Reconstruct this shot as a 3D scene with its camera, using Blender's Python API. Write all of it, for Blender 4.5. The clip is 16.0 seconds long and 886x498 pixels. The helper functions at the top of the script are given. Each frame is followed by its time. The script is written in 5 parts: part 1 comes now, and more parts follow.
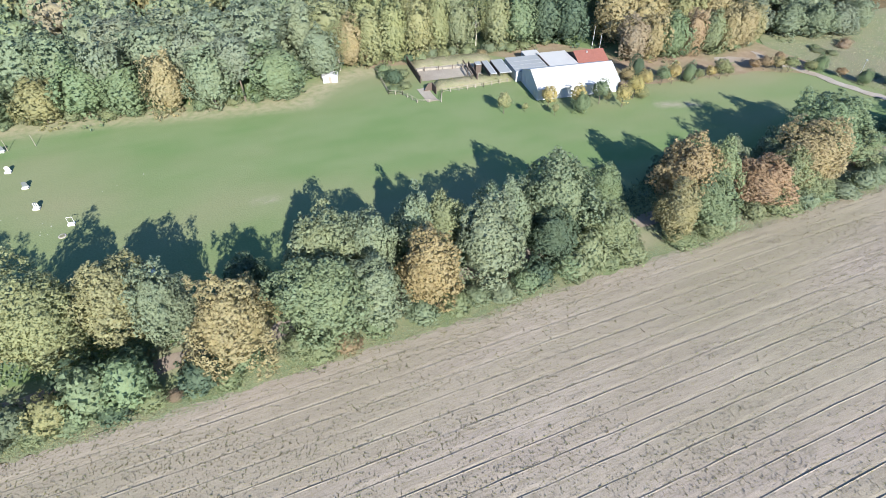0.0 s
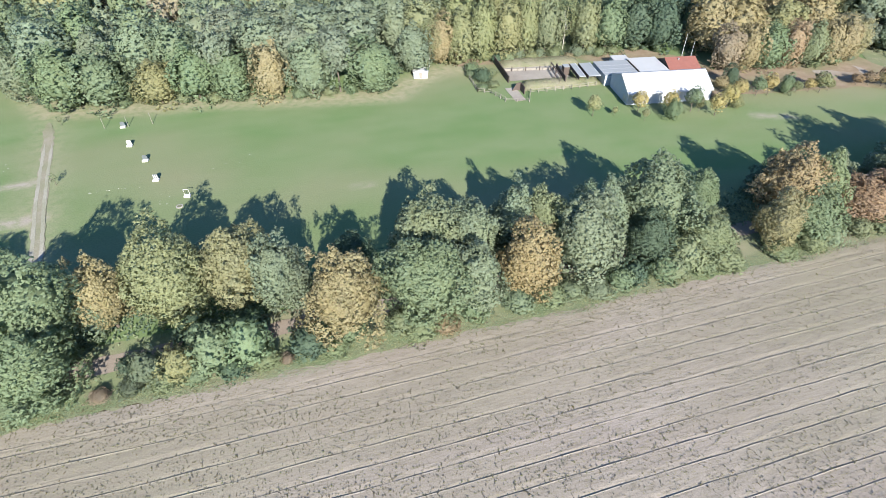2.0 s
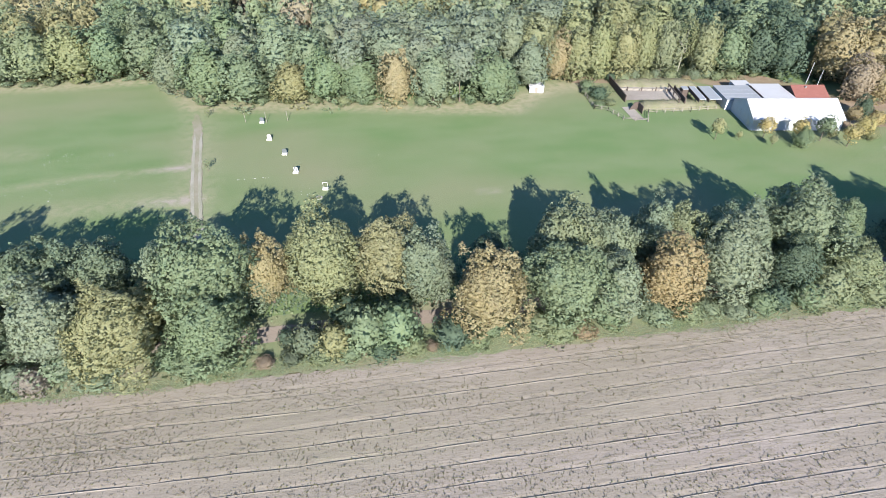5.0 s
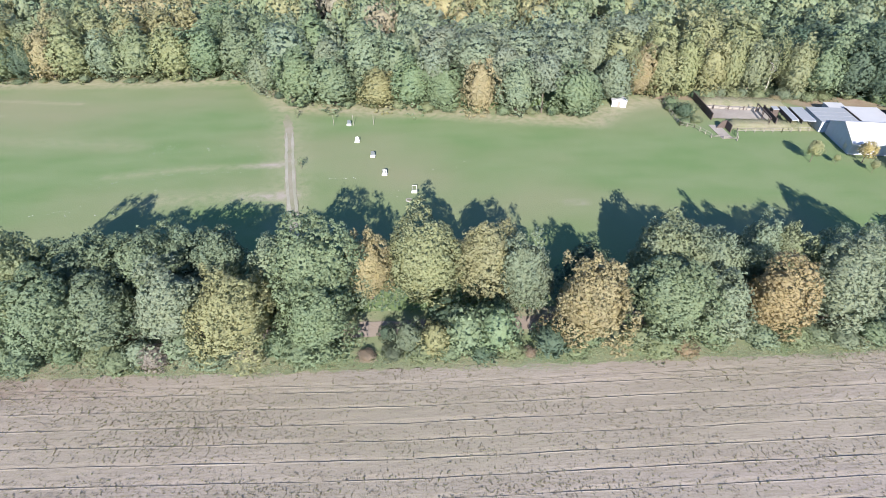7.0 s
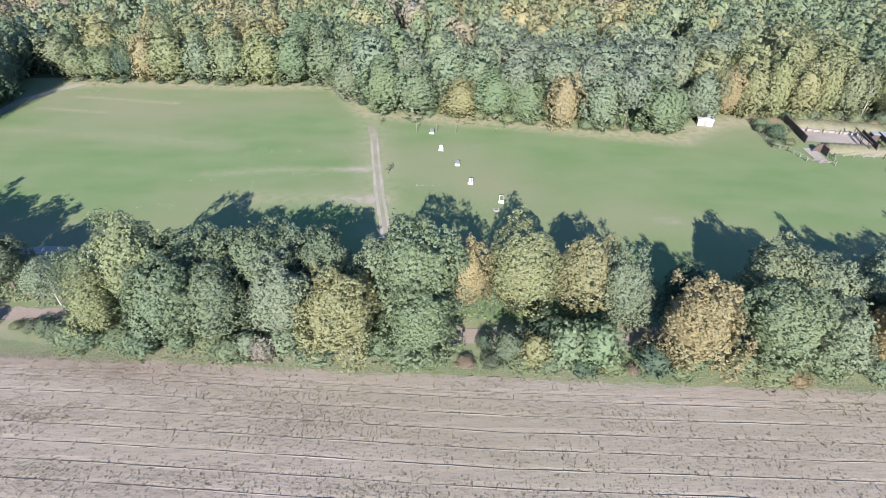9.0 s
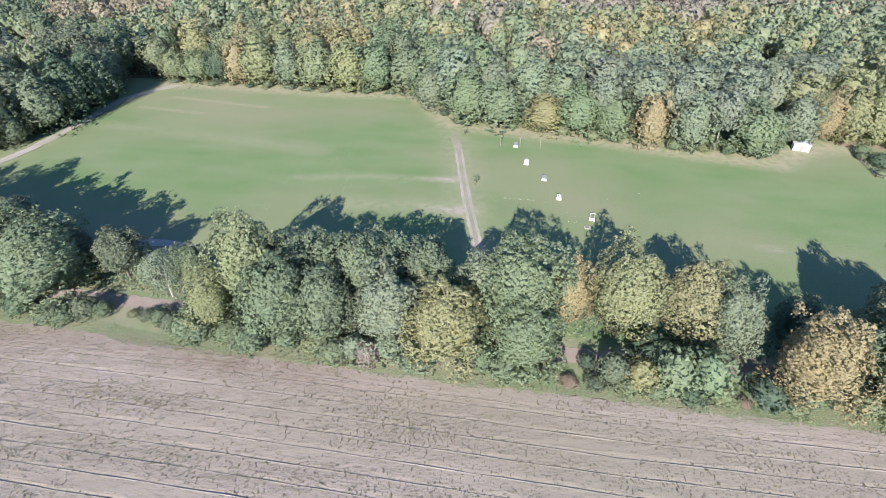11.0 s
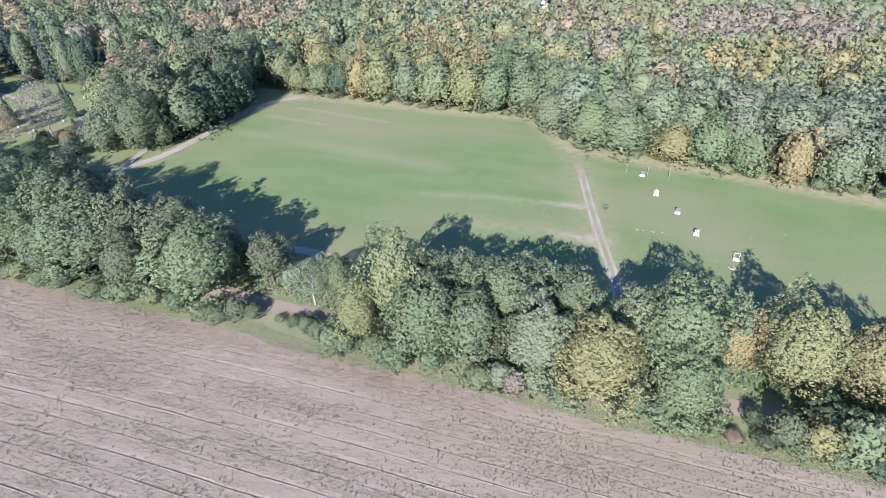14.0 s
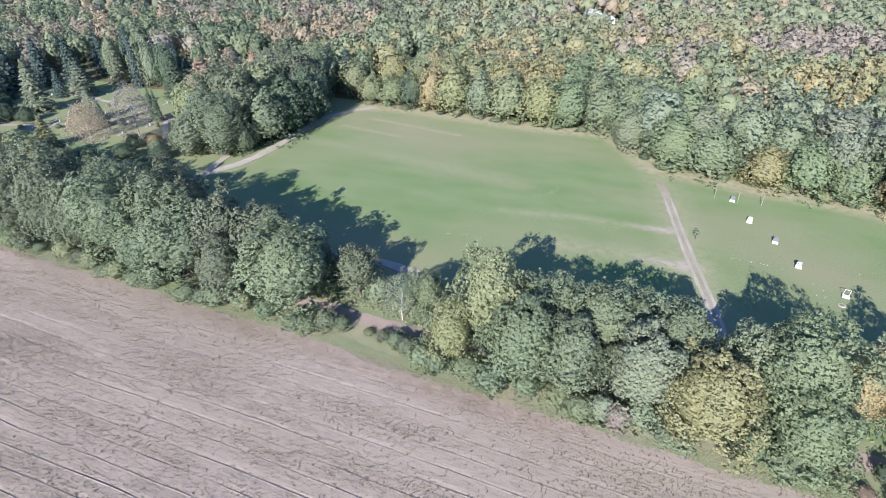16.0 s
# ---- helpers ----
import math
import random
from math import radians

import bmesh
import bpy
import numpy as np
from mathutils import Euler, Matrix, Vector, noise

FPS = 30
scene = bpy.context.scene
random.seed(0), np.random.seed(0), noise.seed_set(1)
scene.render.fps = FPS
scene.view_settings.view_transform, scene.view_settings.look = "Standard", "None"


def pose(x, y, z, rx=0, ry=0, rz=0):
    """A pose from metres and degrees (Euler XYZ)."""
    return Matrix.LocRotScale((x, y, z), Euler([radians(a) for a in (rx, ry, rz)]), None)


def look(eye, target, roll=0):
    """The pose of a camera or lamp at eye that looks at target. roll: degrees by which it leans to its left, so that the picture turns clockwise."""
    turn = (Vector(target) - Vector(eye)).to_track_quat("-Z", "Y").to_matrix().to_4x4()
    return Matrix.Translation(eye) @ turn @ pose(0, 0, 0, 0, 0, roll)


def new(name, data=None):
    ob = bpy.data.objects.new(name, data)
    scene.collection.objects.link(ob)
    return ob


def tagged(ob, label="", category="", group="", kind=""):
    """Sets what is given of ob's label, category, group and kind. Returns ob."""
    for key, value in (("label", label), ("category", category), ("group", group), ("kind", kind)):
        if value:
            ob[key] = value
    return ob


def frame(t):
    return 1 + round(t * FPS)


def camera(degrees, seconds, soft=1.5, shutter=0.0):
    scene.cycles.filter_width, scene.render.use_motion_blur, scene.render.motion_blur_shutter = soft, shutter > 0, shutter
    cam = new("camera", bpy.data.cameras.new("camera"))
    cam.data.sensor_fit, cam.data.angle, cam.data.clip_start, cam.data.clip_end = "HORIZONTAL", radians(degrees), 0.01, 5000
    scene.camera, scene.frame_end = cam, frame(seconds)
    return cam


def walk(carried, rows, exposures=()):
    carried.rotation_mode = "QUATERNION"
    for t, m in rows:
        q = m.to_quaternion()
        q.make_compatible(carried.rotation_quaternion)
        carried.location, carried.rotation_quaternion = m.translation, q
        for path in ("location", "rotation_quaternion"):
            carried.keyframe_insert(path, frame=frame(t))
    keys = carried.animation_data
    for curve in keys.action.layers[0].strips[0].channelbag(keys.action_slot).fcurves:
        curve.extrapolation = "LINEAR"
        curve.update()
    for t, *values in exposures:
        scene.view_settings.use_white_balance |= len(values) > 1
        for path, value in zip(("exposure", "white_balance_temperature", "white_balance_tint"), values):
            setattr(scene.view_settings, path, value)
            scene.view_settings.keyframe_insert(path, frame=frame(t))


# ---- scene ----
# x runs along the tree belt, y from the ploughed field across the lawn to the woods
cam = camera(79.98, 16.0, soft=0.5)
PATH = [
    (0.0, 56.896, -53.289, 66.453, 49.027, 0.437, -21.520),
    (0.5, 54.489, -53.496, 66.639, 48.861, 0.461, -19.692),
    (1.0, 52.023, -53.613, 66.666, 48.802, 0.445, -17.865),
    (1.5, 49.538, -53.768, 66.559, 49.135, 0.454, -16.295),
    (2.0, 46.969, -53.995, 66.375, 49.496, 0.480, -15.043),
    (2.5, 44.356, -54.254, 66.260, 49.832, 0.475, -13.898),
    (3.0, 41.690, -54.436, 66.257, 50.139, 0.466, -12.655),
    (3.5, 39.170, -54.531, 66.428, 50.376, 0.450, -11.263),
    (4.0, 36.612, -54.712, 66.628, 50.635, 0.463, -9.914),
    (6.5, 23.188, -55.808, 66.898, 52.114, 0.364, -3.460),
    (7.0, 20.485, -55.919, 66.929, 52.360, 0.340, -1.987),
    (7.5, 17.650, -56.094, 66.955, 52.648, 0.333, -0.699),
    (8.0, 14.985, -56.276, 66.872, 52.967, 0.314, 0.707),
    (8.5, 12.309, -56.491, 66.810, 53.292, 0.300, 2.078),
    (9.0, 9.615, -56.683, 66.960, 53.560, 0.283, 3.342),
    (11.5, -4.385, -57.948, 67.978, 54.819, 0.164, 10.417),
    (12.0, -7.001, -58.198, 68.106, 55.116, 0.234, 12.076),
    (12.5, -9.556, -58.364, 68.318, 55.385, 0.246, 13.460),
    (13.0, -12.204, -58.560, 68.459, 55.637, 0.214, 14.448),
    (13.5, -14.893, -58.746, 68.505, 55.918, 0.241, 15.594),
    (14.0, -17.532, -58.944, 68.580, 56.223, 0.234, 16.895),
    (14.5, -20.175, -59.096, 68.662, 56.476, 0.250, 18.207),
    (15.0, -23.008, -59.264, 68.761, 56.732, 0.234, 19.454),
    (15.5, -25.803, -59.519, 68.861, 57.003, 0.248, 20.582),
    (16.0, -28.488, -59.729, 68.845, 57.339, 0.192, 21.921),
]
walk(cam, [(t, pose(x, y, z, rx, ry, rz)) for t, x, y, z, rx, ry, rz in PATH], exposures=((0.0, 1.63, 6560.0, 8.0), (7.0, 1.63, 6440.0, 14.0), (12.0, 1.64, 6330.0, 18.0), (16.0, 1.65, 6210.0, 21.0)))
from collections import defaultdict


# ---- light ----
SUN_UP = 26.4
world = bpy.data.worlds.new("sky")
scene.world = world
world.use_nodes = True
wn = world.node_tree.nodes
sky = wn.new("ShaderNodeTexSky")
sky.sky_type = "NISHITA"
sky.sun_disc = False
sky.sun_elevation = radians(SUN_UP)
sky.sun_rotation = radians(183.0)
sky.ozone_density, sky.dust_density, sky.altitude = 7.0, 0.1, 600.0
wn["Background"].inputs[1].default_value = 0.105
world.node_tree.links.new(sky.outputs[0], wn["Background"].inputs[0])
sun_data = bpy.data.lights.new("sun", "SUN")
sun_data.energy, sun_data.angle, sun_data.color = 5.0, radians(0.53), (1.0, 0.95, 0.88)
sun = new("sun", sun_data)
sun.matrix_world = look((0, 0, 0), (0.045, 0.999, -math.tan(radians(SUN_UP))))


# ---- materials ----
def shader(name, rough=0.8, spec=0.3):
    m = bpy.data.materials.new(name)
    m.use_nodes = True
    b = m.node_tree.nodes["Principled BSDF"]
    b.inputs["Roughness"].default_value = rough
    b.inputs["Specular IOR Level"].default_value = spec
    return m, m.node_tree, b


def node(tree, kind, **values):
    n = tree.nodes.new(kind)
    for key, value in values.items():
        n.inputs[key].default_value = value
    return n


def mapped(tree, scale, coords="Object"):
    tc = tree.nodes.new("ShaderNodeTexCoord")
    mp = tree.nodes.new("ShaderNodeMapping")
    mp.inputs["Scale"].default_value = scale
    tree.links.new(tc.outputs[coords], mp.inputs["Vector"])
    return mp.outputs[0]


def noise_fac(tree, scale, detail=4.0, low=0.3, high=0.7, stretch=(1, 1, 1)):
    n = node(tree, "ShaderNodeTexNoise", Scale=scale, Detail=detail)
    tree.links.new(mapped(tree, stretch), n.inputs["Vector"])
    r = node(tree, "ShaderNodeMapRange")
    r.inputs["From Min"].default_value, r.inputs["From Max"].default_value = low, high
    tree.links.new(n.outputs["Fac"], r.inputs["Value"])
    return r.outputs[0]


def blend(tree, fac, a, b, how="MIX"):
    mx = tree.nodes.new("ShaderNodeMix")
    mx.data_type, mx.blend_type = "RGBA", how
    for socket, value in ((mx.inputs[0], fac), (mx.inputs[6], a), (mx.inputs[7], b)):
        if isinstance(value, bpy.types.NodeSocket):
            tree.links.new(value, socket)
        elif isinstance(value, (int, float)):
            socket.default_value = value
        else:
            socket.default_value = (*value, 1)
    return mx.outputs[2]


def bump(tree, b, height, strength, distance):
    bp = node(tree, "ShaderNodeBump", Strength=strength, Distance=distance)
    tree.links.new(height, bp.inputs["Height"])
    tree.links.new(bp.outputs[0], b.inputs["Normal"])


def plain(name, colour, rough=0.7, metal=0.0, var=0.25, scale=3.0, grain=40.0, spec=0.3):
    """Paint, wood or metal with stains and a fine grain."""
    m, tree, b = shader(name, rough, spec)
    b.inputs["Metallic"].default_value = metal
    dark = tuple(c * (1 - var) for c in colour)
    c1 = blend(tree, noise_fac(tree, scale), dark, colour)
    c2 = blend(tree, noise_fac(tree, grain, 2.0), tuple(c * (1 - var * 0.6) for c in colour), c1)
    tree.links.new(c2, b.inputs["Base Color"])
    bump(tree, b, noise_fac(tree, grain, 2.0), 0.15, 0.01)
    return m


def foliage(name, attribute=False, cell=6.0, relief=0.05):
    """Leaves: the hue comes from the tree, each spray and each small cluster of leaves varies by itself and stands out in relief."""
    m, tree, b = shader(name, 0.62, 0.25)
    if attribute:
        at = tree.nodes.new("ShaderNodeAttribute")
        at.attribute_name = "tint"
        hue = at.outputs["Color"]
    else:
        hue = tree.nodes.new("ShaderNodeObjectInfo").outputs["Color"]
    geo = tree.nodes.new("ShaderNodeNewGeometry")
    clusters = node(tree, "ShaderNodeTexVoronoi", Scale=cell)
    tree.links.new(mapped(tree, (1, 1, 1)), clusters.inputs["Vector"])
    single = tree.nodes.new("ShaderNodeSeparateColor")
    tree.links.new(clusters.outputs["Color"], single.inputs[0])
    spread = tree.nodes.new("ShaderNodeMath")
    spread.operation = "ADD"
    for source, to_min, to_max, slot in ((geo.outputs["Random Per Island"], 0.45, 0.55, 0), (single.outputs[0], 0.36, 0.64, 1)):
        r = node(tree, "ShaderNodeMapRange")
        r.inputs["To Min"].default_value, r.inputs["To Max"].default_value = to_min, to_max
        tree.links.new(source, r.inputs["Value"])
        tree.links.new(r.outputs[0], spread.inputs[slot])
    hsv = tree.nodes.new("ShaderNodeHueSaturation")
    tree.links.new(spread.outputs[0], hsv.inputs["Value"])
    r = node(tree, "ShaderNodeMapRange")
    r.inputs["To Min"].default_value, r.inputs["To Max"].default_value = 0.488, 0.512
    tree.links.new(single.outputs[1], r.inputs["Value"])
    tree.links.new(r.outputs[0], hsv.inputs["Hue"])
    patch = blend(tree, noise_fac(tree, 0.35, 3.0, 0.35, 0.7), hue, (1.12, 1.05, 0.9), "MULTIPLY")
    tree.links.new(blend(tree, 0.6, hue, patch), hsv.inputs["Color"])
    tree.links.new(hsv.outputs[0], b.inputs["Base Color"])
    tr = tree.nodes.new("ShaderNodeBsdfTranslucent")
    tree.links.new(hsv.outputs[0], tr.inputs["Color"])
    bp = node(tree, "ShaderNodeBump", Strength=1.0, Distance=relief)
    bp.invert = True
    tree.links.new(clusters.outputs["Distance"], bp.inputs["Height"])
    tree.links.new(bp.outputs[0], b.inputs["Normal"])
    ms = node(tree, "ShaderNodeMixShader", Fac=0.50)
    out = tree.nodes["Material Output"]
    tree.links.new(b.outputs[0], ms.inputs[1])
    tree.links.new(tr.outputs[0], ms.inputs[2])
    tree.links.new(ms.outputs[0], out.inputs["Surface"])
    return m


LEAF = foliage("leaves")
LEAF_FAR = foliage("leaves_of_far_woods", True, 1.8, 0.12)
TUFT = foliage("grass_tufts", True, 5.0, 0.1)
BARK = plain("bark", (0.13, 0.11, 0.085), 0.9, var=0.5, scale=1.5, grain=18)
BIRCH_BARK = plain("birch_bark", (0.42, 0.40, 0.36), 0.8, var=0.45, scale=2.0, grain=14)


def ground_material(name, a, b2, c, coarse, fine, stretch=(1, 1, 1), relief=0.06, attr=(), speck=None, rows=None):
    m, tree, b = shader(name, 0.95, 0.1)
    col = blend(tree, noise_fac(tree, coarse, 5.0, 0.35, 0.65, stretch), a, b2)
    col = blend(tree, noise_fac(tree, coarse * 0.23, 3.0, 0.42, 0.68, stretch), col, c)
    for key, hue in attr:
        at = tree.nodes.new("ShaderNodeAttribute")
        at.attribute_name = key
        mul = tree.nodes.new("ShaderNodeMath")
        mul.operation = "MULTIPLY"
        tree.links.new(at.outputs["Fac"], mul.inputs[0])
        tree.links.new(noise_fac(tree, 0.5, 5.0, 0.22, 0.6), mul.inputs[1])
        col = blend(tree, mul.outputs[0], col, hue)
    if rows:
        col = blend(tree, noise_fac(tree, 3.6, 4.0, 0.49, 0.64, (0.12, 1, 1)), col, rows)
        col = blend(tree, noise_fac(tree, 0.05, 3.0, 0.45, 0.75, (0.5, 1, 1)), col, blend(tree, 0.5, col, rows))
    grain = noise_fac(tree, fine, 3.0, 0.25, 0.75)
    col = blend(tree, grain, blend(tree, 0.45, col, (0.35, 0.35, 0.35), "MULTIPLY"), col)
    if speck:
        col = blend(tree, noise_fac(tree, 2.6, 4.0, 0.57, 0.70), col, speck)
    tree.links.new(col, b.inputs["Base Color"])
    bump(tree, b, grain, 0.5, relief)
    return m


SOIL = ground_material("ploughed_soil", (0.265, 0.226, 0.195), (0.295, 0.256, 0.224), (0.228, 0.208, 0.151), 0.18, 5.0, (0.25, 1, 1), 0.05, (("weedy", (0.248, 0.214, 0.174)), ("raw", (0.196, 0.155, 0.124))), speck=(0.195, 0.173, 0.115), rows=(0.212, 0.185, 0.147))
GRASS = ground_material("lawn_grass", (0.113, 0.174, 0.070), (0.146, 0.192, 0.092), (0.194, 0.198, 0.116), 0.10, 3.0, (0.5, 1, 1), 0.05,
                        attr=(("dry", (0.269, 0.253, 0.168)), ("bare", (0.293, 0.260, 0.217))))
VERGE = ground_material("verge_grass", (0.135, 0.178, 0.086), (0.180, 0.200, 0.112), (0.235, 0.217, 0.150), 0.5, 6.0, (0.5, 1, 1), 0.08)
FLOOR = ground_material("woodland_floor", (0.095, 0.080, 0.047), (0.151, 0.113, 0.066), (0.085, 0.104, 0.043), 0.3, 3.0)
DIRT = ground_material("dirt_track", (0.236, 0.194, 0.161), (0.283, 0.246, 0.208), (0.198, 0.161, 0.128), 0.3, 4.0, (0.4, 1, 1), 0.03)
RUT = ground_material("worn_wheel_track", (0.293, 0.274, 0.232), (0.340, 0.317, 0.279), (0.236, 0.236, 0.161), 0.5, 4.0, (1, 0.4, 1), 0.03)
MEADOW = ground_material("rough_meadow", (0.150, 0.175, 0.094), (0.196, 0.201, 0.125), (0.180, 0.168, 0.118), 0.15, 2.0)
GRAVEL = ground_material("gravel_path", (0.283, 0.255, 0.227), (0.321, 0.298, 0.269), (0.236, 0.194, 0.151), 0.3, 5.0)
LEAFY = ground_material("fallen_leaves", (0.208, 0.156, 0.109), (0.255, 0.203, 0.146), (0.180, 0.175, 0.099), 0.35, 4.0)


# ---- builders ----
def mesh_of(name, verts, faces, material=None, smooth=False, normals=None):
    """A mesh of quads (n x 4) or triangles from arrays; normals: one for each vertex, zero where the faces give it."""
    verts, faces = np.asarray(verts, dtype=np.float32), np.asarray(faces, dtype=np.int32)
    me = bpy.data.meshes.new(name)
    k = faces.shape[1]
    me.vertices.add(len(verts))
    me.vertices.foreach_set("co", verts.ravel())
    me.loops.add(faces.size)
    me.loops.foreach_set("vertex_index", faces.ravel())
    me.polygons.add(len(faces))
    me.polygons.foreach_set("loop_start", np.arange(0, faces.size, k, dtype=np.int32))
    me.polygons.foreach_set("use_smooth", np.array(np.broadcast_to(smooth, len(faces))))
    me.update(calc_edges=True)
    me.validate()
    if normals is not None:
        me.normals_split_custom_set_from_vertices(np.asarray(normals, dtype=np.float32))
    if material:
        me.materials.append(material)
    return me


def part(name, bm, material, parent, label=""):
    """Links a bmesh or a mesh as one object under a thing or a part."""
    if isinstance(bm, bmesh.types.BMesh):
        me = bpy.data.meshes.new(name)
        bm.to_mesh(me)
        bm.free()
        me.materials.append(material)
    else:
        me = bm
    ob = new(name, me)
    ob.parent = parent
    return tagged(ob, label)


def thing(name, m, label, category, group=""):
    ob = new(name)
    ob.empty_display_size = 0.3
    ob.matrix_world = m
    return tagged(ob, label, category, group)


def box(bm, x0, x1, y0, y1, z0, z1, bevel=0.0):
    r = bmesh.ops.create_cube(bm, size=1.0, matrix=Matrix.LocRotScale(((x0 + x1) / 2, (y0 + y1) / 2, (z0 + z1) / 2), None, (x1 - x0, y1 - y0, z1 - z0)))
    if bevel:
        edges = list({e for v in r["verts"] for e in v.link_edges})
        bmesh.ops.bevel(bm, geom=edges, offset=bevel, segments=1, affect="EDGES")
    return bm


def boxed(*dims, bevel=0.02):
    return box(bmesh.new(), *dims, bevel=bevel)


def rod(bm, p, q, r0, r1, sides=7):
    p, q = Vector(p), Vector(q)
    m = Matrix.Translation((p + q) / 2) @ (q - p).to_track_quat("Z", "Y").to_matrix().to_4x4()
    bmesh.ops.create_cone(bm, cap_ends=True, segments=sides, radius1=r0, radius2=r1, depth=(q - p).length, matrix=m)
    return bm


def sheet(name, outline, z, material, label, category="ground", step=2.0, wobble=0.0, kind="structure"):
    """A flat piece of ground inside an outline, with an uneven edge."""
    rng = random.Random(name)
    pts = []
    for (x0, y0), (x1, y1) in zip(outline, outline[1:] + outline[:1]):
        n = max(1, int(math.hypot(x1 - x0, y1 - y0) / step))
        for k in range(n):
            pts.append((x0 + (x1 - x0) * k / n + rng.uniform(-wobble, wobble), y0 + (y1 - y0) * k / n + rng.uniform(-wobble, wobble), z))
    bm = bmesh.new()
    bm.faces.new([bm.verts.new(p) for p in pts])
    bmesh.ops.triangulate(bm, faces=bm.faces[:])
    bmesh.ops.recalc_face_normals(bm, faces=bm.faces[:])
    if sum(f.normal.z for f in bm.faces) < 0:
        bmesh.ops.reverse_faces(bm, faces=bm.faces[:])
    ob = part(name, bm, material, None)
    return tagged(ob, label, category, kind=kind)


def strip(name, line, width, z, material, label, wobble=0.15, step=1.5, category="path"):
    """A ribbon of ground along a line of points, with uneven sides."""
    rng = random.Random(name)
    pts = []
    for (x0, y0), (x1, y1) in zip(line, line[1:]):
        n = max(1, int(math.hypot(x1 - x0, y1 - y0) / step))
        pts += [(x0 + (x1 - x0) * k / n, y0 + (y1 - y0) * k / n) for k in range(n)]
    pts.append(line[-1])
    verts, faces = [], []
    for i, (x, y) in enumerate(pts):
        a, b = pts[max(0, i - 1)], pts[min(len(pts) - 1, i + 1)]
        d = Vector((b[0] - a[0], b[1] - a[1])).normalized()
        taper = min(1.0, 0.25 + i * 0.25, 0.25 + (len(pts) - 1 - i) * 0.25)
        for side in (-1, 1):
            w = side * width / 2 * taper + rng.uniform(-wobble, wobble)
            verts.append((x - d.y * w, y + d.x * w, z))
        if i:
            faces.append((2 * i - 2, 2 * i - 1, 2 * i + 1, 2 * i))
    me = mesh_of(name, verts, np.array(faces)[:, ::-1], material)
    return tagged(new(name, me), label, category, kind="structure")


# ---- plants ----
def leaf_sprays(p, nrm, size, rng, ratio=0.62):
    """Pointed leaf sprays at the places p, facing nrm."""
    nrm = nrm / np.linalg.norm(nrm, axis=1, keepdims=True)
    r = rng.normal(size=p.shape)
    t = np.cross(nrm, r)
    t /= np.linalg.norm(t, axis=1, keepdims=True)
    b = np.cross(nrm, t)
    s = (size * rng.uniform(0.6, 1.35, len(p)))[:, None]
    v = np.stack([p + t * s * 0.55, p - t * s * 0.4 + b * s * ratio * 0.75, p - t * s * 0.4 - b * s * ratio * 0.75], 1).reshape(-1, 3)
    return v, np.arange(len(v)).reshape(-1, 3)


def crown_points(rng, n, R, z0, z1, lobes, lobe=(0.18, 0.36), top=0.0, inner=0.2):
    """Places of n leaf tufts all over an uneven crown and the ways out of it, with the centres and reach of the rounded masses that it is made of.
    top > 0 narrows it upwards, < 0 downwards; inner is the share of tufts a little way inside."""
    k = np.arange(n) + 0.5
    turn, lift = np.pi * (1 + 5**0.5) * k, 1 - 2 * k / n
    d = np.stack([np.cos(turn) * np.sqrt(1 - lift**2), np.sin(turn) * np.sqrt(1 - lift**2), lift], 1)
    d = d + rng.normal(size=d.shape) * 0.8 / n**0.5
    d = (d / np.linalg.norm(d, axis=1, keepdims=True))[rng.permutation(n)]
    m = rng.normal(size=(lobes, 3))
    m /= np.linalg.norm(m, axis=1, keepdims=True)
    r = rng.uniform(*lobe, lobes)
    ph = rng.uniform(0, 6.28, 3)
    ang = np.arctan2(m[:, 1], m[:, 0])
    far = rng.uniform(0.80, 1.14, lobes) * (1 + 0.10 * np.sin(2 * ang + ph[0]) + 0.08 * np.sin(3 * ang + ph[1] + 2 * m[:, 2])) - r
    along = (d @ m.T) * far
    inside = r**2 - far**2 + along**2
    F = np.max(np.where(inside > 0, along + np.sqrt(np.maximum(inside, 0)), 0.0), axis=1)
    F = np.maximum(F, 0.70 + 0.05 * np.sin(5 * d[:, 0] + ph[2])) * rng.uniform(0.96, 1.04, n)
    stray = rng.random(n) < 0.10
    F[stray] *= rng.uniform(1.04, 1.14, stray.sum())
    deep = rng.random(n) < inner
    F[deep] *= rng.uniform(0.86, 0.94, deep.sum())
    H = (z1 - z0) / 2
    p, c = d * F[:, None], m * far[:, None]
    for q in (p, c):
        q[:, :2] *= (1 - top * q[:, 2:]) * R
        q[:, 2] = q[:, 2] * H + (z0 + z1) / 2
    keep = p[:, 2] > 0.1
    w = d / np.array([1, 1, H / R])
    return p[keep], w[keep] + np.array([0, 0, 0.12]), c, r * R, lobes


ball = bmesh.new()
bmesh.ops.create_icosphere(ball, subdivisions=2, radius=1.0)
HEART_V = np.array([v.co[:] for v in ball.verts])
HEART_F = np.array([[v.index for v in f.verts] for f in ball.faces])
ball.free()


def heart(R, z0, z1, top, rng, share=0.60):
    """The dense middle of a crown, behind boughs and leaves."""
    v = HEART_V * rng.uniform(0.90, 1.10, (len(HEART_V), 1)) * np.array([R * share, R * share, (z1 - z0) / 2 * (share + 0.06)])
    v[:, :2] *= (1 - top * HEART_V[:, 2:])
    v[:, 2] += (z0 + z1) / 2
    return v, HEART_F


def joined(*pieces):
    """Several (vertices, faces) as one."""
    vs, fs, n = [], [], 0
    for v, f in pieces:
        vs.append(v)
        fs.append(f + n)
        n += len(v)
    return np.concatenate(vs), np.concatenate(fs)


